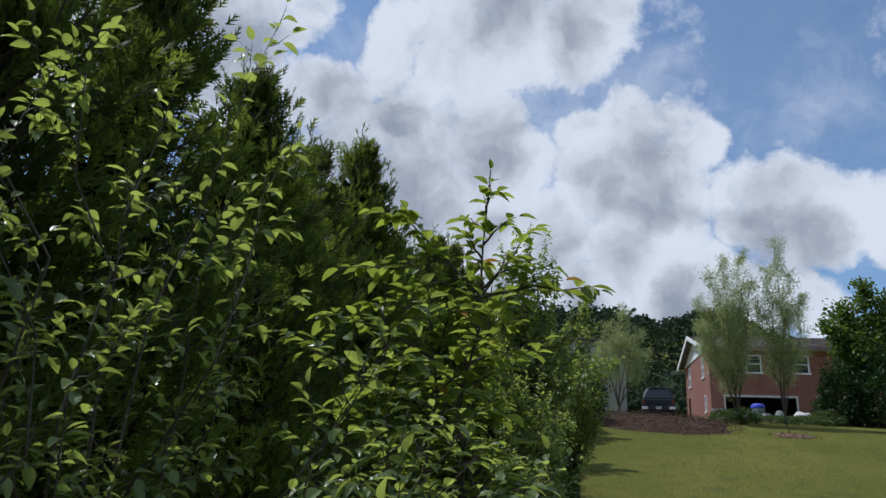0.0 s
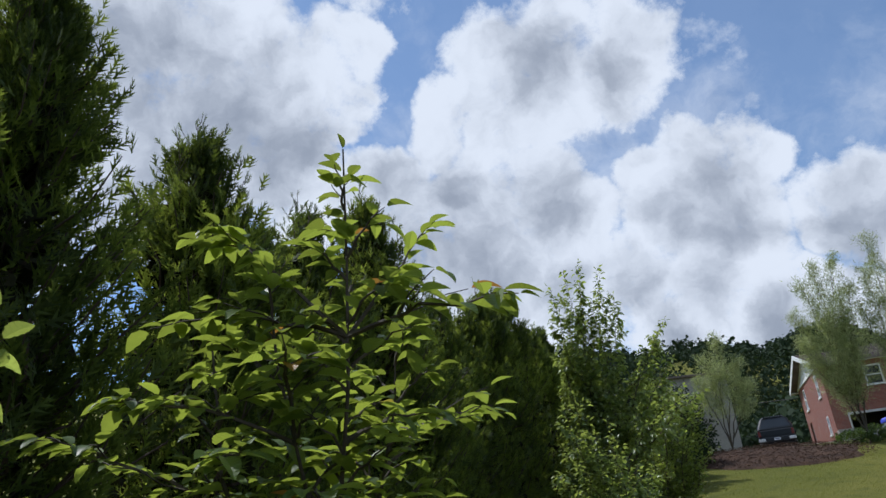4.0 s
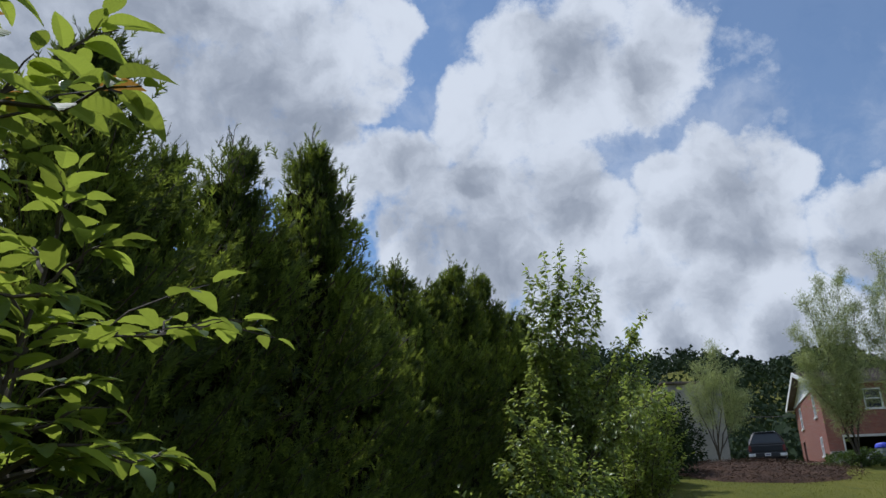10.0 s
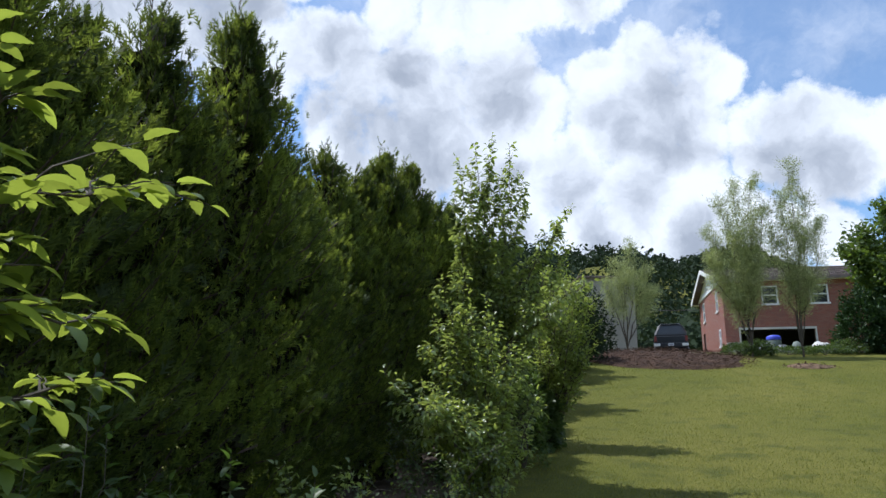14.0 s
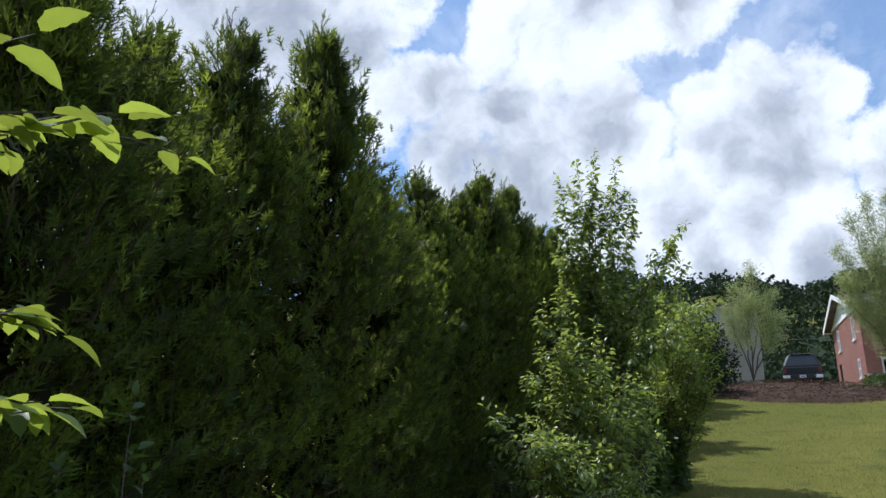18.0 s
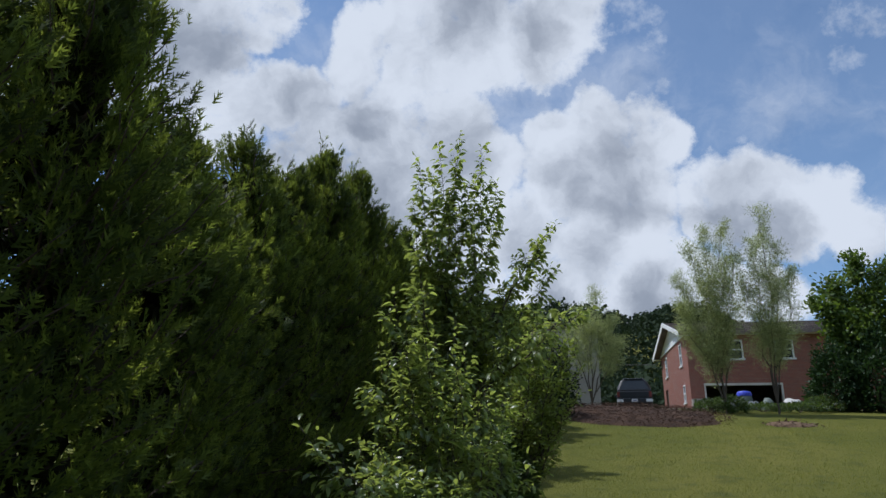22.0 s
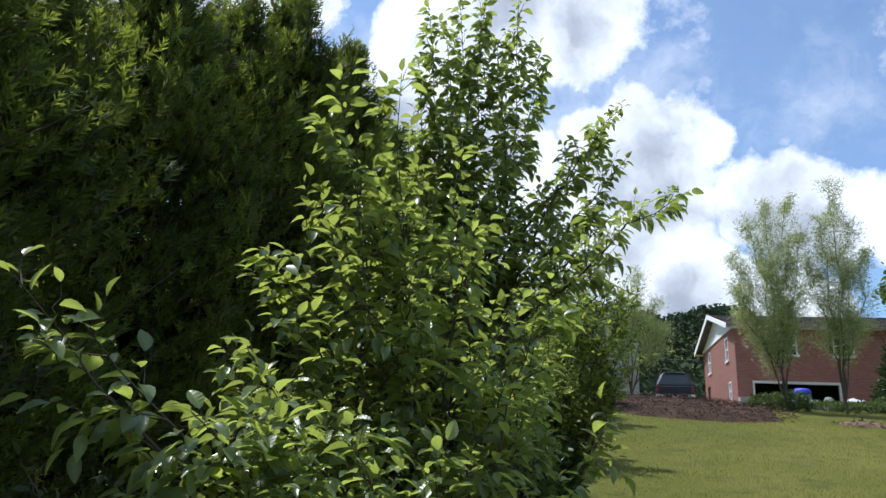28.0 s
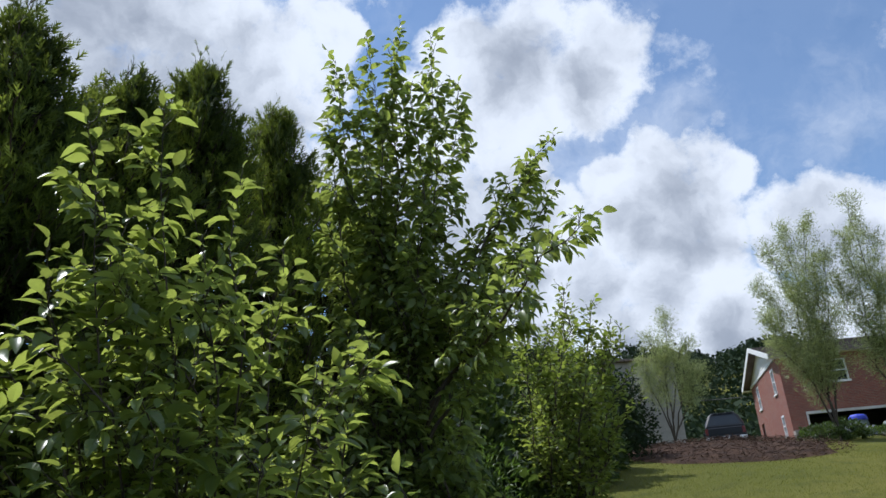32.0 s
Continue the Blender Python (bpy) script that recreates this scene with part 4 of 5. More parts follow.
gz = ground_z(35.6)
barrel = thing("barrel", "dark rain barrel with a bright blue lid", "barrel", (15.72, 35.9, gz))
prof = [(0.26, 0.0), (0.30, 0.1), (0.33, 0.3), (0.33, 0.45), (0.30, 0.60)]
v, f = loft([[(r * math.cos(2 * math.pi * s / 24), r * math.sin(2 * math.pi * s / 24), z) for s in range(24)] for r, z in prof])
part("drum", to_mesh("drum", v, f, TARP_DARK), None, barrel)
prof = [(0.32, 0.58), (0.33, 0.62), (0.31, 0.72), (0.24, 0.79), (0.10, 0.82)]
v, f = loft([[(r * math.cos(2 * math.pi * s / 24), r * math.sin(2 * math.pi * s / 24), z) for s in range(24)] for r, z in prof])
part("lid", to_mesh("lid", v, f, BLUE), None, barrel, "bright blue plastic lid")
dome("covered_mower", "lumpy grey tarp over a garden machine", "tarp", (15.15, 35.4, gz - 0.02), 0.40, 0.32, 0.42, TARP, 3, 0.3)
dome("tarp_heap", "grey tarp heaped beside the barrel", "tarp", (15.75, 35.1, gz - 0.04), 0.28, 0.25, 0.34, TARP, 5, 0.3)
dome("covered_grill", "round grill under a faded green grey cover", "grill", (16.75, 35.9, gz - 0.02), 0.30, 0.28, 0.55, TARP_DARK, 8, 0.12)
dome("dust_sheet", "white sheet draped over garden furniture", "sheet", (17.95, 36.2, ground_z(36.2) - 0.02), 0.55, 0.40, 0.48, OFFWHITE, 12, 0.3)

# ---- grey shed and service cable ----
shed = thing("shed", "tall shed with pale grey board walls and a low roof", "shed", (7.75, 41.0, ground_z(41.0) - 0.1), 4)
for k in range(21):
    part("wall_board", box(0.0, 2.9, -0.012, 0.05, k * 0.2, k * 0.2 + 0.195), GREYSIDE, shed)
part("wall", box(0.0, 0.06, 0.06, 2.4, 0.0, 4.19), GREYSIDE, shed)
part("wall", box(2.84, 2.9, 0.06, 2.4, 0.0, 4.19), GREYSIDE, shed)
part("wall", box(0.06, 2.84, 2.34, 2.4, 0.0, 4.19), GREYSIDE, shed)
part("roof", box(-0.2, 3.1, -0.25, 2.6, 4.20, 4.31, 0.02), ROOFING, shed)
pole = thing("utility_pole", "tarred timber pole beyond the shed", "pole", (4.0, 62.0, land_z(4.0, 62.0)))
v, f = tube([(0, 0, -0.3), (0, 0, 3.0), (0, 0, 6.6)], [0.15, 0.13, 0.11], 10)
part("shaft", to_mesh("shaft", v, f, BARK_DARK), None, pole)
part("crossarm", box(-0.8, 0.8, -0.06, 0.06, 5.9, 6.05, 0.01), BARK_DARK, pole)
a, b = np.array((4.0, 62.0, land_z(4.0, 62.0) + 6.1)), np.array((17.75, 53.2, 9.35))
pts = [a + (b - a) * u / 20 - np.array((0, 0, 1.6 * (u / 20) * (1 - u / 20))) for u in range(21)]
tagged(new("service_cable", to_mesh("service_cable", *tube(pts, [0.022] * 21, 5), CABLE)), "thin black service cable from pole to house", "cable")


# ---- cedar hedge ----
def cedar(y, x, top, seed, branches, radius=0.82, size=0.125, sprays=36, tip_sprays=6):
    """One column of the hedge: trunk, upright leaders and many flat sprays."""
    rng = np.random.default_rng(seed)
    z0 = ground_z(y)
    root = thing("cedar", "tall dark green cedar of a close-grown hedge", "tree", (x, y, z0), group="cedar hedge")
    height = top - z0
    lean = rng.normal(0, 0.03, 2)
    trunk = [(lean[0] * k / 6 * height * 0.3, lean[1] * k / 6 * height * 0.3, -0.05 + height * 0.97 * k / 6) for k in range(7)]
    stem = tube(trunk, [0.085 * (1.05 - 0.95 * k / 6) for k in range(7)], 7)
    wood = []
    frames = []

    def girth(u):
        return radius * (0.80 + 0.20 * min(1, u * 4)) * min(1.0, (1.03 - u) * 1.8) ** 0.88

    for i in range(branches):
        u = rng.uniform(0.02, 0.97) ** 0.9
        w = rng.uniform(0, 2 * math.pi)
        if math.cos(w) < -0.25 and rng.random() < 0.62:
            w = math.pi - w
        r = girth(u) * rng.uniform(0.62, 1.25)
        rise = (0.25 + 0.5 * u) * r + rng.uniform(0.05, 0.25)
        a = np.array((trunk[3][0] * u, trunk[3][1] * u, u * height * 0.93))
        b = a + np.array((math.cos(w) * r, math.sin(w) * r, rise))
        b[2] = min(b[2], height * 1.0 + 0.05 * rng.random())
        pts = twig_path(a, b, rng, -0.12, 4, 0.05)
        wood.append(tube(pts, [0.014, 0.011, 0.008, 0.006, 0.003], 3))
        out = np.array((math.cos(w), math.sin(w), 0))
        count = sprays
        for k in range(count):
            v = 0.42 + 0.58 * (k + rng.random()) / count
            p, d = along_path(pts, min(v, 0.999))
            swing = rng.normal(0, 0.55)
            tang = np.array((-math.sin(w), math.cos(w), 0))
            to = unit(d * 0.8 + out * 0.25 + tang * swing + np.array((0, 0, 0.45)) + rng.normal(0, 0.22, 3))
            face = unit(tang + rng.normal(0, 0.55, 3))
            frames.append(leaf_frame(p + rng.normal(0, 0.05, 3), to, face, size * rng.uniform(0.6, 1.3)))
    # Older sprays close to the trunk, coloured near black to deepen the crown's inner shade.
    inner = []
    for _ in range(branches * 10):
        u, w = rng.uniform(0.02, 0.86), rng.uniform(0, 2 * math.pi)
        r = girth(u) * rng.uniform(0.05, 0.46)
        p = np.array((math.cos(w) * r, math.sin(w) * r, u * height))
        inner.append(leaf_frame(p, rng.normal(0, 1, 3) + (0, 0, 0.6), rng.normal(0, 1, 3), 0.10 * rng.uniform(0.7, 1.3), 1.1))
    # Leaders that stand clear of the top, the outer ones lower.
    for k in range(int(rng.integers(5, 9))):
        off = np.clip(rng.normal(0, 0.17, 2), -0.34, 0.34) * (k > 0)
        tip = np.array((off[0] * 1.3, off[1] * 1.3, height - (1.7 * math.hypot(*off) + abs(rng.normal(0, 0.12))) * (k > 0)))
        start_z = tip[2] - rng.uniform(0.75, 1.0)
        pts = twig_path((off[0] * 0.5, off[1] * 0.5, start_z), tip, rng, 0, 6, 0.025)
        wood.append(tube(pts, [0.012, 0.010, 0.008, 0.006, 0.005, 0.004, 0.002], 4))
        for j in range(18):
            v = 0.04 + 0.96 * (j + rng.random()) / 18
            p, d = along_path(pts, min(v, 0.999))
            w = rng.uniform(0, 2 * math.pi)
            out = np.array((math.cos(w), math.sin(w), 0))
            go = unit(d * (0.5 + 0.75 * v) + out * (1.2 - 0.6 * v) + rng.normal(0, 0.15, 3))
            reach = rng.uniform(0.10, 0.26) * (1.3 - 0.75 * v)
            side = twig_path(p, p + go * reach, rng, -0.08, 2, 0.05)
            wood.append(tube(side, [0.004, 0.003, 0.002], 3))
            fans = tip_sprays if v < 0.55 else 3
            for k2 in range(fans):
                q, e = along_path(side, min(0.25 + 0.75 * (k2 + rng.random()) / fans, 0.999))
                to = unit(e + np.cross(e, out) * rng.normal(0, 0.6) + out * rng.normal(0.1, 0.3) + np.array((0, 0, 0.35)))
                frames.append(leaf_frame(q, to, rng.normal(0, 1, 3), size * rng.uniform(0.45, 0.8), 0.75))
    part("trunk", to_mesh("trunk", *stem, BARK_RED), None, root)
    part("branchwork", to_mesh("branchwork", *gather(wood), BARK_RED), None, root, kind="stuff")
    part("crown", many("crown", SHAPE_SPRAY, frames, LEAF_CEDAR), None, root, kind="stuff")
    part("inner_sprays", many("inner_sprays", SHAPE_TUFT, inner, LEAF_CEDAR_OLD_SHADE), None, root, kind="stuff")
    return root


CEDARS = [
    (-1.6, -1.7, 4.3), (-0.3, -1.5, 4.5), (0.9, -1.3, 4.6), (2.0, -1.15, 4.8), (3.1, -0.95, 5.0), (4.2, -0.8, 5.05), (5.45, -0.5, 4.7), (6.4, -0.55, 4.4), (7.2, -0.42, 4.95), (8.05, -0.05, 5.40), (9.35, -0.02, 4.5),
    (10.2, -0.05, 4.35), (11.15, 0.1, 5.28), (11.85, 0.4, 5.2), (12.45, 0.66, 5.75), (13.55, 0.92, 5.95), (14.7, 1.25, 5.6), (16.1, 1.4, 5.95), (17.6, 1.6, 5.95), (19.2, 1.85, 6.2), (20.9, 2.1, 6.5), (22.8, 2.35, 6.8),
]
for i, (y, x, top) in enumerate(CEDARS):
    near_hedge = 1.5 < y < 14
    cedar(y, x, top, 40 + i, 190 if near_hedge else 70, 0.84 if y < 14 else 0.95, 0.095 if near_hedge else 0.17, 54 if near_hedge else 32, 7)


# ---- far trees ----
def feathery(name, label, base, tips, seed, mat, bark_mat, reach=1.0, per=30, leaves=38, size=0.10, shape=SHAPE_SLIM, girth=0.07, low=0.3, droop=0.0, group="", fork=0.15, spread=0.16, category="tree", upright=0.9):
    """A tree of upright stems with fine branches and loose leaves."""
    rng = np.random.default_rng(seed)
    base = np.array((*base, ground_z(base[1])), float)
    root = thing(name, label, category, tuple(base), group=group)
    frames = []
    split = np.array((0, 0, (max(t[2] for t in tips) - base[2]) * fork))
    v, f = tube([(0, 0, -0.1), split * 0.5 + (0.03, 0, 0), split], [girth * 1.25, girth * 1.05, girth * 0.95], 8)
    part("trunk", to_mesh("trunk", v, f, bark_mat), None, root)
    for tip in tips:
        tip = np.array(tip, float) - base
        pts = twig_path(split * 0.96, tip, rng, 0.0, 8, 0.02)
        pts[1:-1, 2] += 0.02 * np.linalg.norm(tip)
        wood = [tube(pts, [girth * 0.75 * (1.05 - 0.95 * k / 8) for k in range(9)], 6)]
        for i in range(per):
            u = low + (1 - low) * (i + rng.random()) / per
            p, d = along_path(pts, min(u, 0.995))
            w = rng.uniform(0, 2 * math.pi)
            out = np.array((math.cos(w), math.sin(w), 0))
            ln = reach * rng.uniform(0.5, 1.15) * (1.1 - 0.85 * u) ** 0.7
            tw = twig_path(p, p + unit(d * upright + out * 0.8) * ln, rng, 0.06, 4, 0.05)
            wood.append(tube(tw, [girth * 0.16, girth * 0.13, girth * 0.1, girth * 0.07, girth * 0.04], 3))
            for _ in range(leaves):
                q, e = along_path(tw, min(rng.uniform(0.15, 1.05), 0.999))
                q = q + rng.normal(0, spread, 3) * ln**0.5
                to = unit(e * 0.9 + rng.normal(0, 0.7, 3) + np.array((0, 0, -droop)))
                frames.append(leaf_frame(q, to, rng.normal(0, 1, 3) + (-0.3, -0.2, 0.2), size * rng.uniform(0.6, 1.25)))
        part("limb", to_mesh("limb", *gather(wood), bark_mat), None, root)
    part("crown", many("crown", shape, frames, mat), None, root, kind="stuff")
    return root


feathery("willow", "slender grey green willow clump at the lawn's crest", (12.85, 31.0), [(12.75, 30.9, 11.2), (13.5, 31.1, 11.4), (12.05, 30.8, 10.4), (13.95, 31.0, 10.2), (11.5, 31.0, 9.2), (13.2, 30.5, 9.6), (11.45, 30.6, 8.0), (12.4, 30.4, 8.8)],
         61, LEAF_WILLOW, BARK_DARK, 1.35, 50, 96, 0.145, SHAPE_WILLOW, 0.034, 0.17, 0.45, "willows", 0.04, 0.13, upright=1.3)
feathery("willow", "slender pointed willow beside its taller neighbour", (14.8, 31.0), [(15.0, 30.9, 12.0), (15.5, 31.1, 10.7), (14.5, 30.8, 10.7), (15.95, 31.0, 9.6), (14.1, 31.1, 9.2), (15.2, 30.6, 9.0)],
         62, LEAF_WILLOW, BARK_DARK, 1.35, 50, 92, 0.145, SHAPE_WILLOW, 0.034, 0.2, 0.45, "willows", 0.05, 0.13, upright=1.3)
feathery("young_tree", "small feathery pale green tree with several stems", (8.95, 35.6), [(9.5, 36.1, 10.0), (8.6, 35.6, 8.9), (10.1, 35.9, 8.7), (9.0, 35.2, 8.3), (8.2, 35.8, 8.0), (10.3, 35.6, 7.6)],
         63, LEAF_WILLOW, BARK_DARK, 1.15, 36, 84, 0.14, SHAPE_WILLOW, 0.04, 0.33, 0.1, fork=0.04, upright=1.2)
feathery("maple", "broad yellow green maple beside the house", (20.3, 34.3), [(19.3, 34.0, 9.8), (20.6, 34.0, 11.0), (21.6, 34.0, 10.6), (18.7, 33.8, 8.9), (20.0, 33.4, 8.3), (21.9, 33.8, 8.8), (19.6, 33.5, 7.6)],
         64, LEAF_ASH, BARK_DARK, 1.25, 30, 56, 0.19, SHAPE_OVAL, 0.11, 0.3, 0.1, fork=0.2, spread=0.24)
feathery("ash", "tall spreading ash with a loose airy crown", (24.8, 34.6), [(25.0, 34.0, 13.6), (26.3, 34.5, 12.8), (23.6, 34.0, 12.5), (27.3, 34.5, 11.3), (22.9, 34.0, 10.9), (24.6, 33.6, 10.2), (26.6, 34.0, 9.6), (27.8, 34.2, 9.8)],
         65, LEAF_ASH, BARK_DARK, 1.55, 32, 52, 0.17, SHAPE_OVAL, 0.13, 0.3, 0.15, fork=0.22, spread=0.26)
feathery("ash", "tall tree beyond the deck", (33.0, 37.0), [(33.0, 37.0, 13.0), (34.5, 37.5, 12.0), (31.8, 36.8, 11.0), (35.5, 37.0, 10.0), (33.2, 36.4, 9.5)],
         66, LEAF_ASH, BARK_DARK, 1.6, 24, 30, 0.19, SHAPE_OVAL, 0.13, 0.3, 0.15, fork=0.22, spread=0.28)


def mound(name, label, category, x, y, rx, ry, h, count, size, mat, seed, shape=SHAPE_OVAL, group="", hollow=0.55):
    """A rounded bush: woody stems inside and leaves through its outer shell."""
    rng = np.random.default_rng(seed)
    z = ground_z(y)
    root = thing(name, label, category, (x, y, z), group=group)
    wood, frames = [], []
    for _ in range(9):
        w, r = rng.uniform(0, 2 * math.pi), rng.uniform(0.2, 0.75)
        pts = twig_path((0, 0, -0.05), (rx * r * math.cos(w), ry * r * math.sin(w), h * rng.uniform(0.6, 0.9)), rng, 0.1, 5, 0.04)
        wood.append(tube(pts, [0.02 * h**0.5 * (1.1 - k / 5) for k in range(6)], 5))
    part("branchwork", to_mesh("branchwork", *gather(wood), BARK_DARK), None, root)
    for _ in range(count):
        d = unit(rng.normal(0, 1, 3))
        d[2] = abs(d[2])
        lump = 1 + 0.28 * noise.noise(Vector(d * 2.2) + Vector((seed, 0, 0))) + 0.14 * noise.noise(Vector(d * 5.5) + Vector((0, seed, 0)))
        r = rng.uniform(hollow, 1.0) ** 0.6 * lump
        p = d * (rx * r, ry * r, h * r * 0.95) + (0, 0, 0.03)
        frames.append(leaf_frame(p, d + rng.normal(0, 0.7, 3), rng.normal(0, 0.5, 3) + (0, 0, 0.9), size * rng.uniform(0.6, 1.2)))
    part("foliage", many("foliage", shape, frames, mat), None, root, kind="stuff")
    return root


for i, (x, y, rx, h) in enumerate(((18.6, 33.6, 1.2, 2.9), (20.0, 33.0, 1.5, 3.3), (21.7, 33.2, 1.5, 2.9), (23.0, 33.6, 1.1, 2.3))):
    mound("evergreen_bush", "dense dark evergreen bush below the maple", "bush", x, y, rx, rx, h, 5200, 0.16, LEAF_YEW, 70 + i, group="evergreen bushes")
for i, (x, y, rx, h) in enumerate(((12.5, 31.3, 0.8, 0.55), (13.3, 31.6, 0.7, 0.62), (14.8, 32.2, 1.3, 0.28), (16.3, 32.4, 1.2, 0.34), (17.5, 32.9, 0.9, 0.6), (24.6, 34.0, 1.4, 1.0), (27.0, 34.6, 1.5, 0.9))):
    mound("low_bush", "low rough green bush at the edge of the lawn", "bush", x, y, rx, rx * 0.8, h, 1500, 0.09, LEAF_ROW, 80 + i, group="low bushes")
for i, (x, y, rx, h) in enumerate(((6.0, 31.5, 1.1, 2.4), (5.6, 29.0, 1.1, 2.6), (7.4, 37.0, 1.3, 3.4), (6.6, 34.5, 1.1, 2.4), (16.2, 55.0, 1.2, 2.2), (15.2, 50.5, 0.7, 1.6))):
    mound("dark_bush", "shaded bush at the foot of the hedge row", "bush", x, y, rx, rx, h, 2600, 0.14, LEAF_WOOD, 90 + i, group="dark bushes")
for i, (x, y, rx, h) in enumerate(((2.05, 12.7, 0.45, 1.9), (2.15, 14.0, 0.5, 2.1), (2.35, 15.3, 0.5, 2.3), (3.1, 15.2, 0.45, 1.4), (2.5, 17.0, 0.55, 2.4), (3.45, 19.6, 0.55, 1.5), (2.8, 18.8, 0.65, 2.3), (3.15, 20.6, 0.7, 2.0), (3.6, 22.4, 0.75, 2.1), (4.3, 24.4, 0.85, 2.2), (4.9, 26.6, 0.9, 2.2))):
    mound("row_bush", "dense shaded leafy bush at the lawn's edge", "bush", x, y, rx, rx * 1.15, h, 2600, 0.085 + 0.003 * y, LEAF_ROW, 101 + i, group="bushes of the hedge row")
mound("olive_bush", "twiggy grey green bush before the taller bushes", "bush", 2.8, 13.6, 0.38, 0.4, 1.75, 1900, 0.075, LEAF_WEED, 120, SHAPE_SLIM)


# ---- shrubs along the hedge ----
def tiered_shrub(name, label, base, stems, boughs, seed, leaf_size, gap, shape, mat_one, mat_many, bark_mat, picked, near, spread):
    """A shrub of upright stems whose side branches lie nearly flat in tiers, leaves in two ranks along them."""
    rng = np.random.default_rng(seed)
    base = np.array((base[0], base[1], ground_z(base[1])))
    root = thing(name, label, "shrub", tuple(base))
    frames = []
    lines = []
    for tip in stems:
        lines.append(twig_path(rng.normal(0, 0.05, 3) * (1, 1, 0) - (0, 0, 0.03), np.array(tip) - base, rng, 0.03, 8, 0.02))

    def bough(a, b, pieces, thick):
        reach = np.linalg.norm(b - a)
        tw = twig_path(a, b, rng, 0.09, 6, 0.03)
        pieces.append(tube(tw, [thick * (1.1 - 0.15 * k) for k in range(7)], 4))
        leaf_row(tw, rng, frames, leaf_size, gap, 0.22, 0.86, 0.13, 0.95)
        side = rng.choice((-1, 1))
        for i in range(max(2, int(reach / 0.07))):
            u = 0.2 + 0.65 * rng.random()
            q, e = along_path(tw, u)
            across = unit(cross(e, (0, 0, 1.0))) * side
            go = unit(e * 0.75 + across * rng.uniform(0.5, 1.0) + np.array((0, 0, rng.normal(0.02, 0.12))))
            tw2 = twig_path(q, q + go * reach * rng.uniform(0.3, 0.6) * (1.05 - u), rng, 0.05, 3, 0.04)
            pieces.append(tube(tw2, [thick * 0.5, thick * 0.4, thick * 0.3, thick * 0.2], 3))
            leaf_row(tw2, rng, frames, leaf_size * 0.95, gap, 0.2, 0.86, 0.13, 0.95)
            side = -side

    for pts in lines:
        pieces = [tube(pts, [0.0115 * (1.08 - 0.11 * k) for k in range(9)], 6)]
        height = pts[-1][2]
        n = max(6, int(height / 0.115))
        w = rng.uniform(0, 2 * math.pi)
        for i in range(n):
            u = 0.42 + 0.52 * (i + rng.uniform(0.2, 0.8)) / n
            a, d = along_path(pts, u)
            w += 2.4 + rng.normal(0, 0.35)
            reach = spread * (1.12 - u) ** 0.75 * rng.uniform(0.6, 1.05)
            bough(a, a + reach * unit(np.array((math.cos(w), math.sin(w), rng.uniform(0.1, 0.35)))) + d * 0.06, pieces, 0.0045)
        leaf_row(pts[-3:], rng, frames, leaf_size * 0.85, gap * 1.2, 0.1, 0.8, 0.1, 0.9)
        part("stem", to_mesh("stem", *gather(pieces), bark_mat), None, root)
    for tip in boughs:
        tip = np.array(tip) - base
        best = None
        for pts in lines:
            for u in (0.3, 0.4, 0.5, 0.6, 0.7, 0.8):
                a, _ = along_path(pts, u)
                fit = np.linalg.norm(tip - a) + 2.0 * abs((tip[2] - a[2]) - 0.3 * np.linalg.norm(tip[:2] - a[:2]))
                if best is None or fit < best[0]:
                    best = (fit, a)
        pieces = []
        bough(best[1], tip, pieces, 0.006)
        part("bough", to_mesh("bough", *gather(pieces), bark_mat), None, root)
    frames = leaf_frames(frames)
    order = np.argsort(((frames[:, :, 3] - (np.array(near) - base)) ** 2).sum(1))
    one = to_mesh("leaf", *SHAPE_ELM_NEAR, mat_one)
    for f in order[:picked]:
        ob = new("leaf", one)
        ob.parent = root
        ob.matrix_basis = Matrix([list(map(float, r)) for r in frames[f]] + [[0, 0, 0, 1]])
    part("foliage", many("foliage", shape, frames[order[picked:]], mat_many), None, root, kind="stuff")
    return root


tiered_shrub("elm_shrub", "bright green young elm shrub with toothed leaves in flat tiers", (1.12, 3.3),
             [(1.27, 3.03, 2.69), (1.03, 3.12, 2.46), (1.30, 3.38, 2.34), (0.90, 3.1, 2.25), (1.18, 3.5, 2.15)],
             [(1.45, 3.22, 2.52), (1.66, 3.02, 2.24), (1.53, 3.84, 2.13), (1.42, 3.3, 2.05), (1.38, 3.8, 1.84), (0.73, 3.1, 2.31), (0.70, 3.0, 2.11), (0.57, 2.9, 2.03), (0.83, 3.1, 2.54),
              (1.42, 3.4, 1.84), (1.30, 3.95, 1.74), (1.1, 2.85, 1.95), (0.9, 2.85, 1.85), (1.25, 2.9, 1.85), (0.75, 3.2, 1.85), (1.2, 2.8, 2.15)],
             21, 0.086, 0.054, SHAPE_ELM, LEAF_ELM, LEAF_ELM_MANY, BARK_DARK, 300, (1.5, 2.6, 2.3), 0.40)
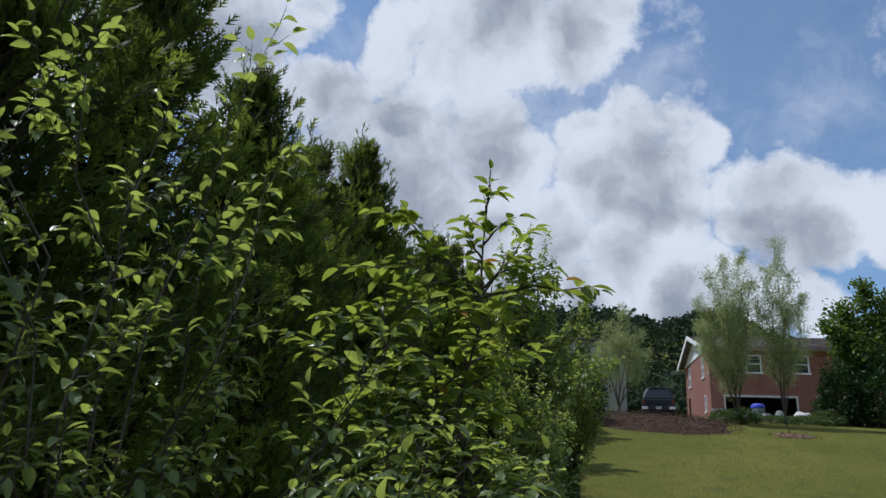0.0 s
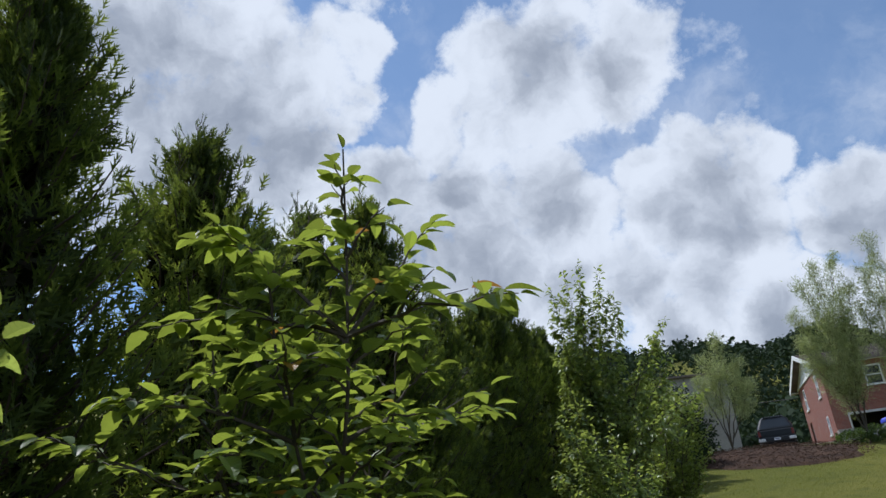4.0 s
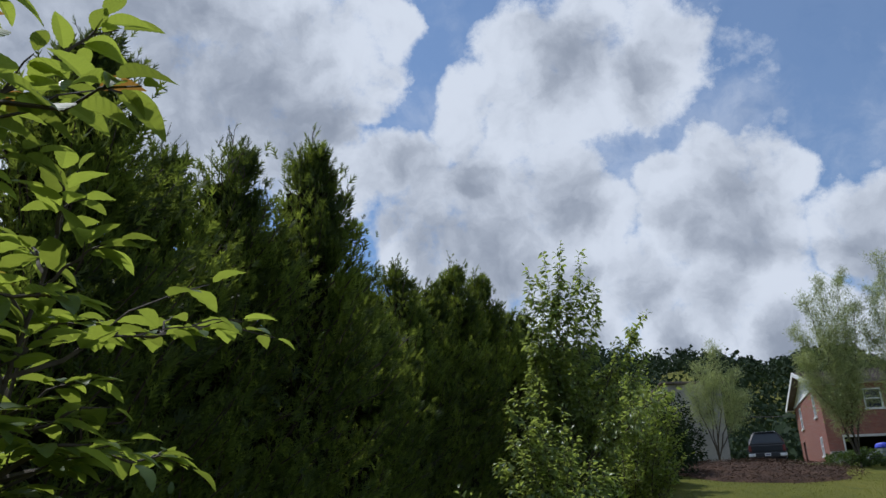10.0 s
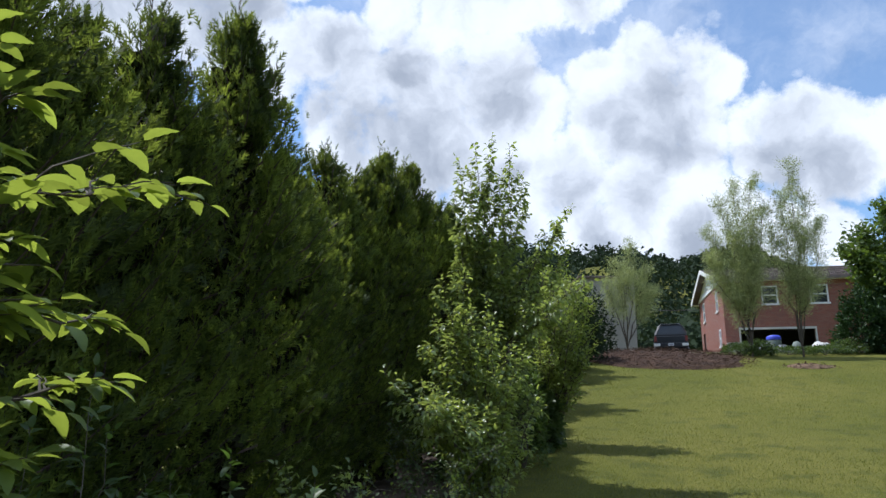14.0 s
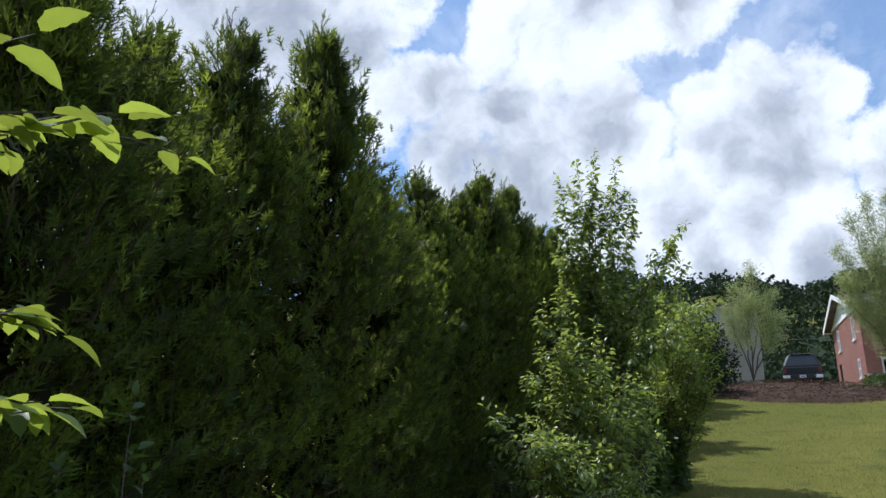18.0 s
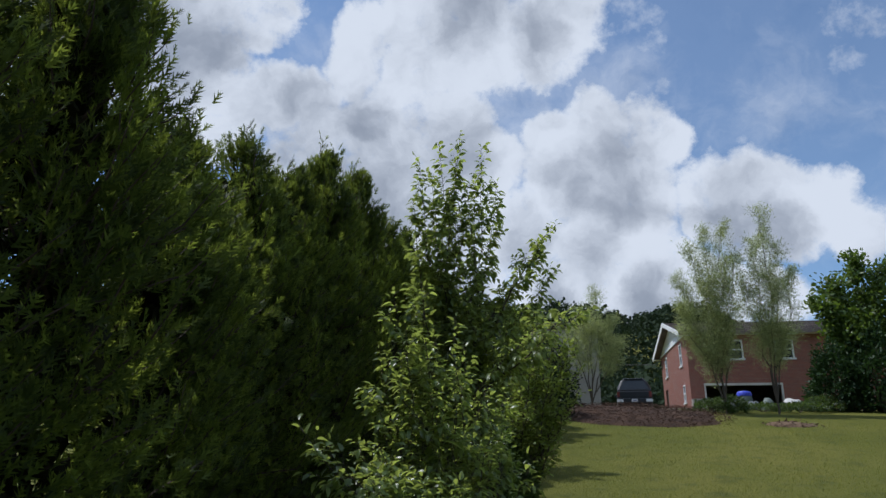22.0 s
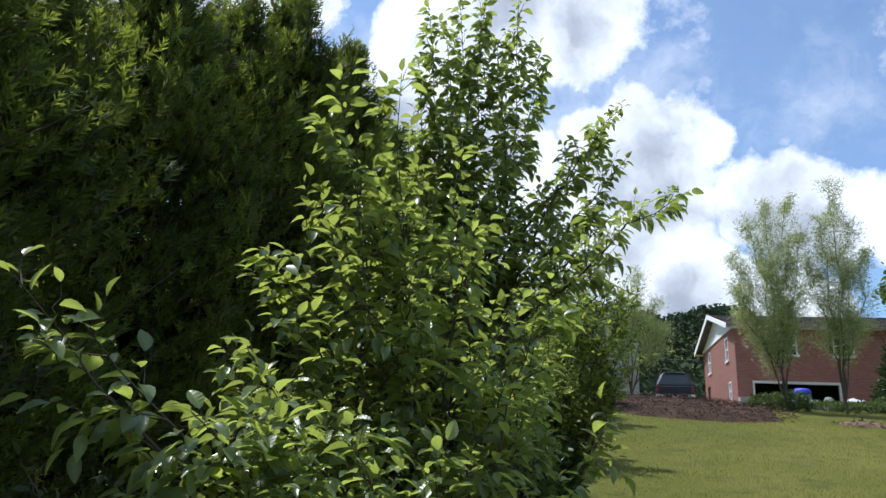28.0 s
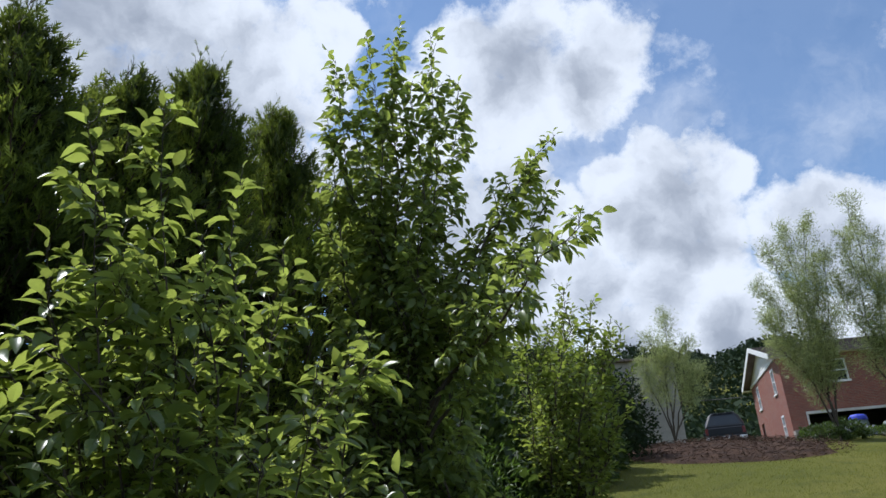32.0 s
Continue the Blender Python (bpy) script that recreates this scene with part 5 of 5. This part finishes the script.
broadleaf("apple_shrub", "tangled apple shrub with small glossy leaves", "shrub", (0.35, 2.25),
          [(0.63, 2.35, 2.83, 0.05), (0.34, 2.38, 2.6), (0.18, 2.21, 2.72), (0.05, 2.14, 2.7), (0.49, 2.54, 2.39), (0.02, 2.42, 2.05), (0.69, 2.46, 2.5), (0.43, 2.68, 1.65),
           (1.45, 2.40, 1.66, 0.1), (1.16, 2.2, 1.74, 0.15), (1.2, 2.35, 1.71, 0.15), (1.31, 2.35, 1.62, 0.12), (1.24, 2.1, 1.66, 0.15), (1.08, 2.2, 2.02, 0.1), (1.02, 2.25, 1.9, 0.1), (1.28, 2.5, 1.6, 0.15), (0.9, 2.5, 1.7), (0.5, 1.85, 1.75), (0.2, 1.9, 2.2), (1.1, 2.6, 1.72), (0.75, 2.2, 1.55), (-0.2, 1.9, 2.4), (0.55, 2.6, 2.0)],
          22, 0.054, 0.042, SHAPE_PEAR, LEAF_PEAR, LEAF_PEAR_MANY, BARK_DARK, 300, (0.9, 1.6, 2.0), 0.34, 0.105, 0.40, 0.0065, flat=0.72, droop=0.3, upward=0.25, forks=2, near_shape=SHAPE_PEAR_NEAR)
broadleaf("crab_apple", "leafy crab apple bush growing out before the hedge", "shrub", (2.2, 9.95),
          [(1.98, 9.6, 3.15, 0.03), (1.75, 9.55, 3.10, 0.03), (1.85, 9.5, 2.85, 0.03), (2.22, 9.7, 2.95, 0.03), (1.66, 9.6, 2.68, 0.05), (2.05, 9.75, 2.8), (1.60, 9.5, 2.38), (1.7, 9.4, 2.15), (1.55, 9.3, 1.95, 0.2),
           (1.30, 8.65, 2.06, -0.04, 2.0, 9.2, 1.35), (1.44, 8.72, 1.97, -0.02, 2.0, 9.2, 1.35), (1.62, 8.75, 1.72, 0.05, 2.1, 9.4, 1.35, 0.6), (1.69, 8.75, 1.80, 0.08), (1.72, 8.95, 1.98, 0.08), (1.5, 8.95, 1.62, 0.2), (1.58, 8.8, 1.5, 0.2), (1.8, 8.8, 1.62, 0.2), (2.05, 8.85, 1.6, 0.2), (1.72, 8.95, 1.5, 0.2), (1.75, 9.0, 1.78, 0.2), (2.0, 9.0, 1.75, 0.15), (2.2, 9.1, 1.7, 0.15),
           (2.5, 9.6, 2.22), (2.75, 9.6, 1.9), (2.6, 9.9, 2.4), (2.4, 9.5, 2.0), (2.35, 9.65, 1.6), (2.65, 9.9, 1.5), (2.5, 10.2, 2.5), (2.3, 9.9, 2.75), (2.1, 9.4, 2.2), (2.2, 9.5, 2.5), (1.95, 9.4, 2.0),
           (1.9, 9.3, 1.35, 0.2), (2.3, 9.3, 1.3, 0.2), (1.9, 9.6, 2.55), (1.8, 9.45, 2.45)],
          23, 0.080, 0.050, SHAPE_PEAR, LEAF_PEAR, LEAF_PEAR_MANY, BARK_DARK, 300, (2.0, 9.0, 2.1), 0.36, 0.075, 0.22, 0.008, flat=0.74, droop=0.42, upward=0.2, forks=3, near_shape=SHAPE_PEAR_NEAR)
broadleaf("pear_tree", "young pear tree with upright shoots and one long side limb", "tree", (2.42, 12.5),
          [(2.10, 12.4, 5.70, 0.0), (2.62, 12.5, 5.72, 0.0), (2.36, 12.55, 5.88, 0.0), (1.86, 12.3, 5.42, 0.02), (1.80, 12.3, 4.9, 0.02), (2.0, 12.4, 5.3, 0.0), (2.82, 12.6, 5.3, 0.02), (2.02, 12.3, 4.75, 0.03), (2.44, 12.4, 5.15, 0.0),
           (2.30, 12.4, 5.5, 0.0), (2.56, 12.7, 5.4, 0.0), (2.18, 12.6, 5.05, 0.0), (1.85, 12.5, 4.3), (2.4, 12.1, 3.7), (2.0, 12.1, 3.1), (2.8, 12.0, 2.7), (2.3, 12.0, 2.3), (2.85, 12.2, 2.0),
           (3.56, 12.75, 4.80, 0.02, 2.46, 12.5, 3.1), (3.32, 12.6, 4.42, 0.02, 2.46, 12.5, 3.0), (3.46, 12.4, 4.10, 0.03, 2.46, 12.45, 2.8),
           (3.53, 11.2, 3.36, 0.05, 2.48, 12.3, 2.5), (3.32, 11.8, 3.5, 0.04, 2.48, 12.35, 2.6), (3.0, 11.8, 3.1, 0.04, 2.48, 12.3, 2.4), (3.25, 12.4, 3.65, 0.03, 2.46, 12.4, 2.6)],
          24, 0.104, 0.048, SHAPE_PEAR, LEAF_YOUNG, LEAF_YOUNG_MANY, BARK_DARK, 300, (2.8, 11.2, 4.6), 0.42, 0.070, 0.22, 0.013, flat=0.6, droop=0.6, upward=0.45, forks=3, near_shape=SHAPE_PEAR_NEAR)

for i, (x, y, tips) in enumerate((
        (3.4, 15.4, [(3.3, 15.2, 4.3), (3.7, 15.3, 4.4), (4.0, 15.4, 4.2), (4.25, 15.2, 3.85), (4.3, 15.3, 3.4), (4.2, 15.0, 3.0), (4.1, 15.1, 3.6), (4.2, 15.6, 4.0), (3.6, 14.9, 3.6), (3.2, 15.0, 3.7), (3.8, 15.8, 4.25), (3.5, 15.6, 4.0), (3.8, 14.9, 3.3), (3.3, 14.8, 3.0)]),
        (3.75, 20.0, [(3.2, 19.5, 4.9), (3.9, 20.0, 5.3), (4.4, 20.0, 4.5), (4.3, 19.2, 3.9), (3.5, 19.1, 3.7), (4.5, 19.6, 3.5), (3.0, 20.0, 4.3), (3.8, 20.8, 5.0), (4.1, 19.0, 3.2)]),
        (4.7, 25.3, [(4.4, 25.0, 6.4), (4.9, 25.3, 6.8), (5.3, 25.4, 6.1), (5.1, 24.8, 5.2), (4.2, 24.9, 5.4), (5.4, 25.2, 4.9), (4.6, 24.6, 4.6)]))):
    broadleaf("sumac_bush", "fresh yellow green bush in the hedge row", "bush", (x, y), tips, 30 + i, 0.085 + 0.012 * i, 0.055 + 0.012 * i, SHAPE_OVAL, LEAF_SUMAC, LEAF_SUMAC, BARK_DARK,
              0, None, 0.46 + 0.14 * i, 0.075, 0.15, 0.016, "row bushes", 0.6, upward=0.3, forks=3)
broadleaf("rose_bush", "low arching wild rose with small dull leaves", "bush", (1.75, 8.75),
          [(1.35, 8.8, 1.66, 0.2), (1.3, 8.8, 1.4, 0.2), (1.48, 8.7, 1.5, 0.2), (1.88, 8.5, 1.25, 0.25), (2.35, 8.6, 1.5, 0.2), (2.0, 8.3, 1.15, 0.25), (1.6, 8.1, 1.0, 0.25), (2.3, 8.9, 1.1, 0.25), (1.2, 8.2, 1.1, 0.25)],
          36, 0.042, 0.034, SHAPE_OVAL, LEAF_ROW, LEAF_ROW, BARK_DARK, 0, None, 0.36, 0.06, 0.15, 0.007, flat=0.6, forks=3)
for i, (x, y, tips) in enumerate((
        (1.45, 4.9, [(1.2, 4.8, 1.15), (1.6, 4.7, 1.1), (1.75, 5.0, 1.0), (1.4, 5.2, 1.1), (1.3, 4.5, 0.9)]),
        (1.85, 6.2, [(1.6, 6.0, 1.1), (2.0, 6.0, 1.05), (2.2, 6.3, 0.95), (1.7, 6.5, 1.15), (1.9, 5.8, 0.8)]),
        (1.2, 6.9, [(1.0, 6.7, 1.35), (1.4, 6.8, 1.2), (1.3, 7.2, 1.3), (0.9, 7.0, 1.1)]),
        (2.1, 7.3, [(1.9, 7.1, 1.1), (2.3, 7.2, 1.0), (2.45, 7.5, 0.95), (2.0, 7.7, 1.1)]),
        (1.55, 3.95, [(1.4, 3.8, 0.95), (1.8, 3.9, 0.9), (1.6, 4.2, 1.0)]),
        (2.15, 10.6, [(2.05, 10.3, 1.3), (2.3, 10.5, 1.2), (2.25, 10.9, 1.4), (2.45, 10.8, 1.0)]))):
    broadleaf("undergrowth", "dark leafy undergrowth along the hedge's foot", "bush", (x, y), tips, 50 + i, 0.058, 0.045, SHAPE_PEAR, LEAF_WEED, LEAF_PEAR_MANY, BARK_DARK, 0, None, 0.42, 0.07, 0.1, 0.006, "undergrowth", 0.6)
for i, (x, y, z) in enumerate(((0.92, 5.2, 1.42), (1.12, 5.3, 1.52), (1.45, 5.4, 1.42), (0.62, 5.1, 1.86), (0.45, 5.0, 1.62), (1.3, 5.6, 1.3), (0.75, 5.35, 1.4))):
    broadleaf("sapling", "thin sapling with broad pale leaves", "sapling", (x + 0.03, y + 0.04), [(x, y, z, 0.02), (x + 0.1, y - 0.05, z - 0.25, 0.02)], 57 + i, 0.075, 0.05, SHAPE_ELM, LEAF_WEED, LEAF_WEED, BARK, 0, None, 0.16, 0.12, 0.45, 0.006, "saplings", 0.7)
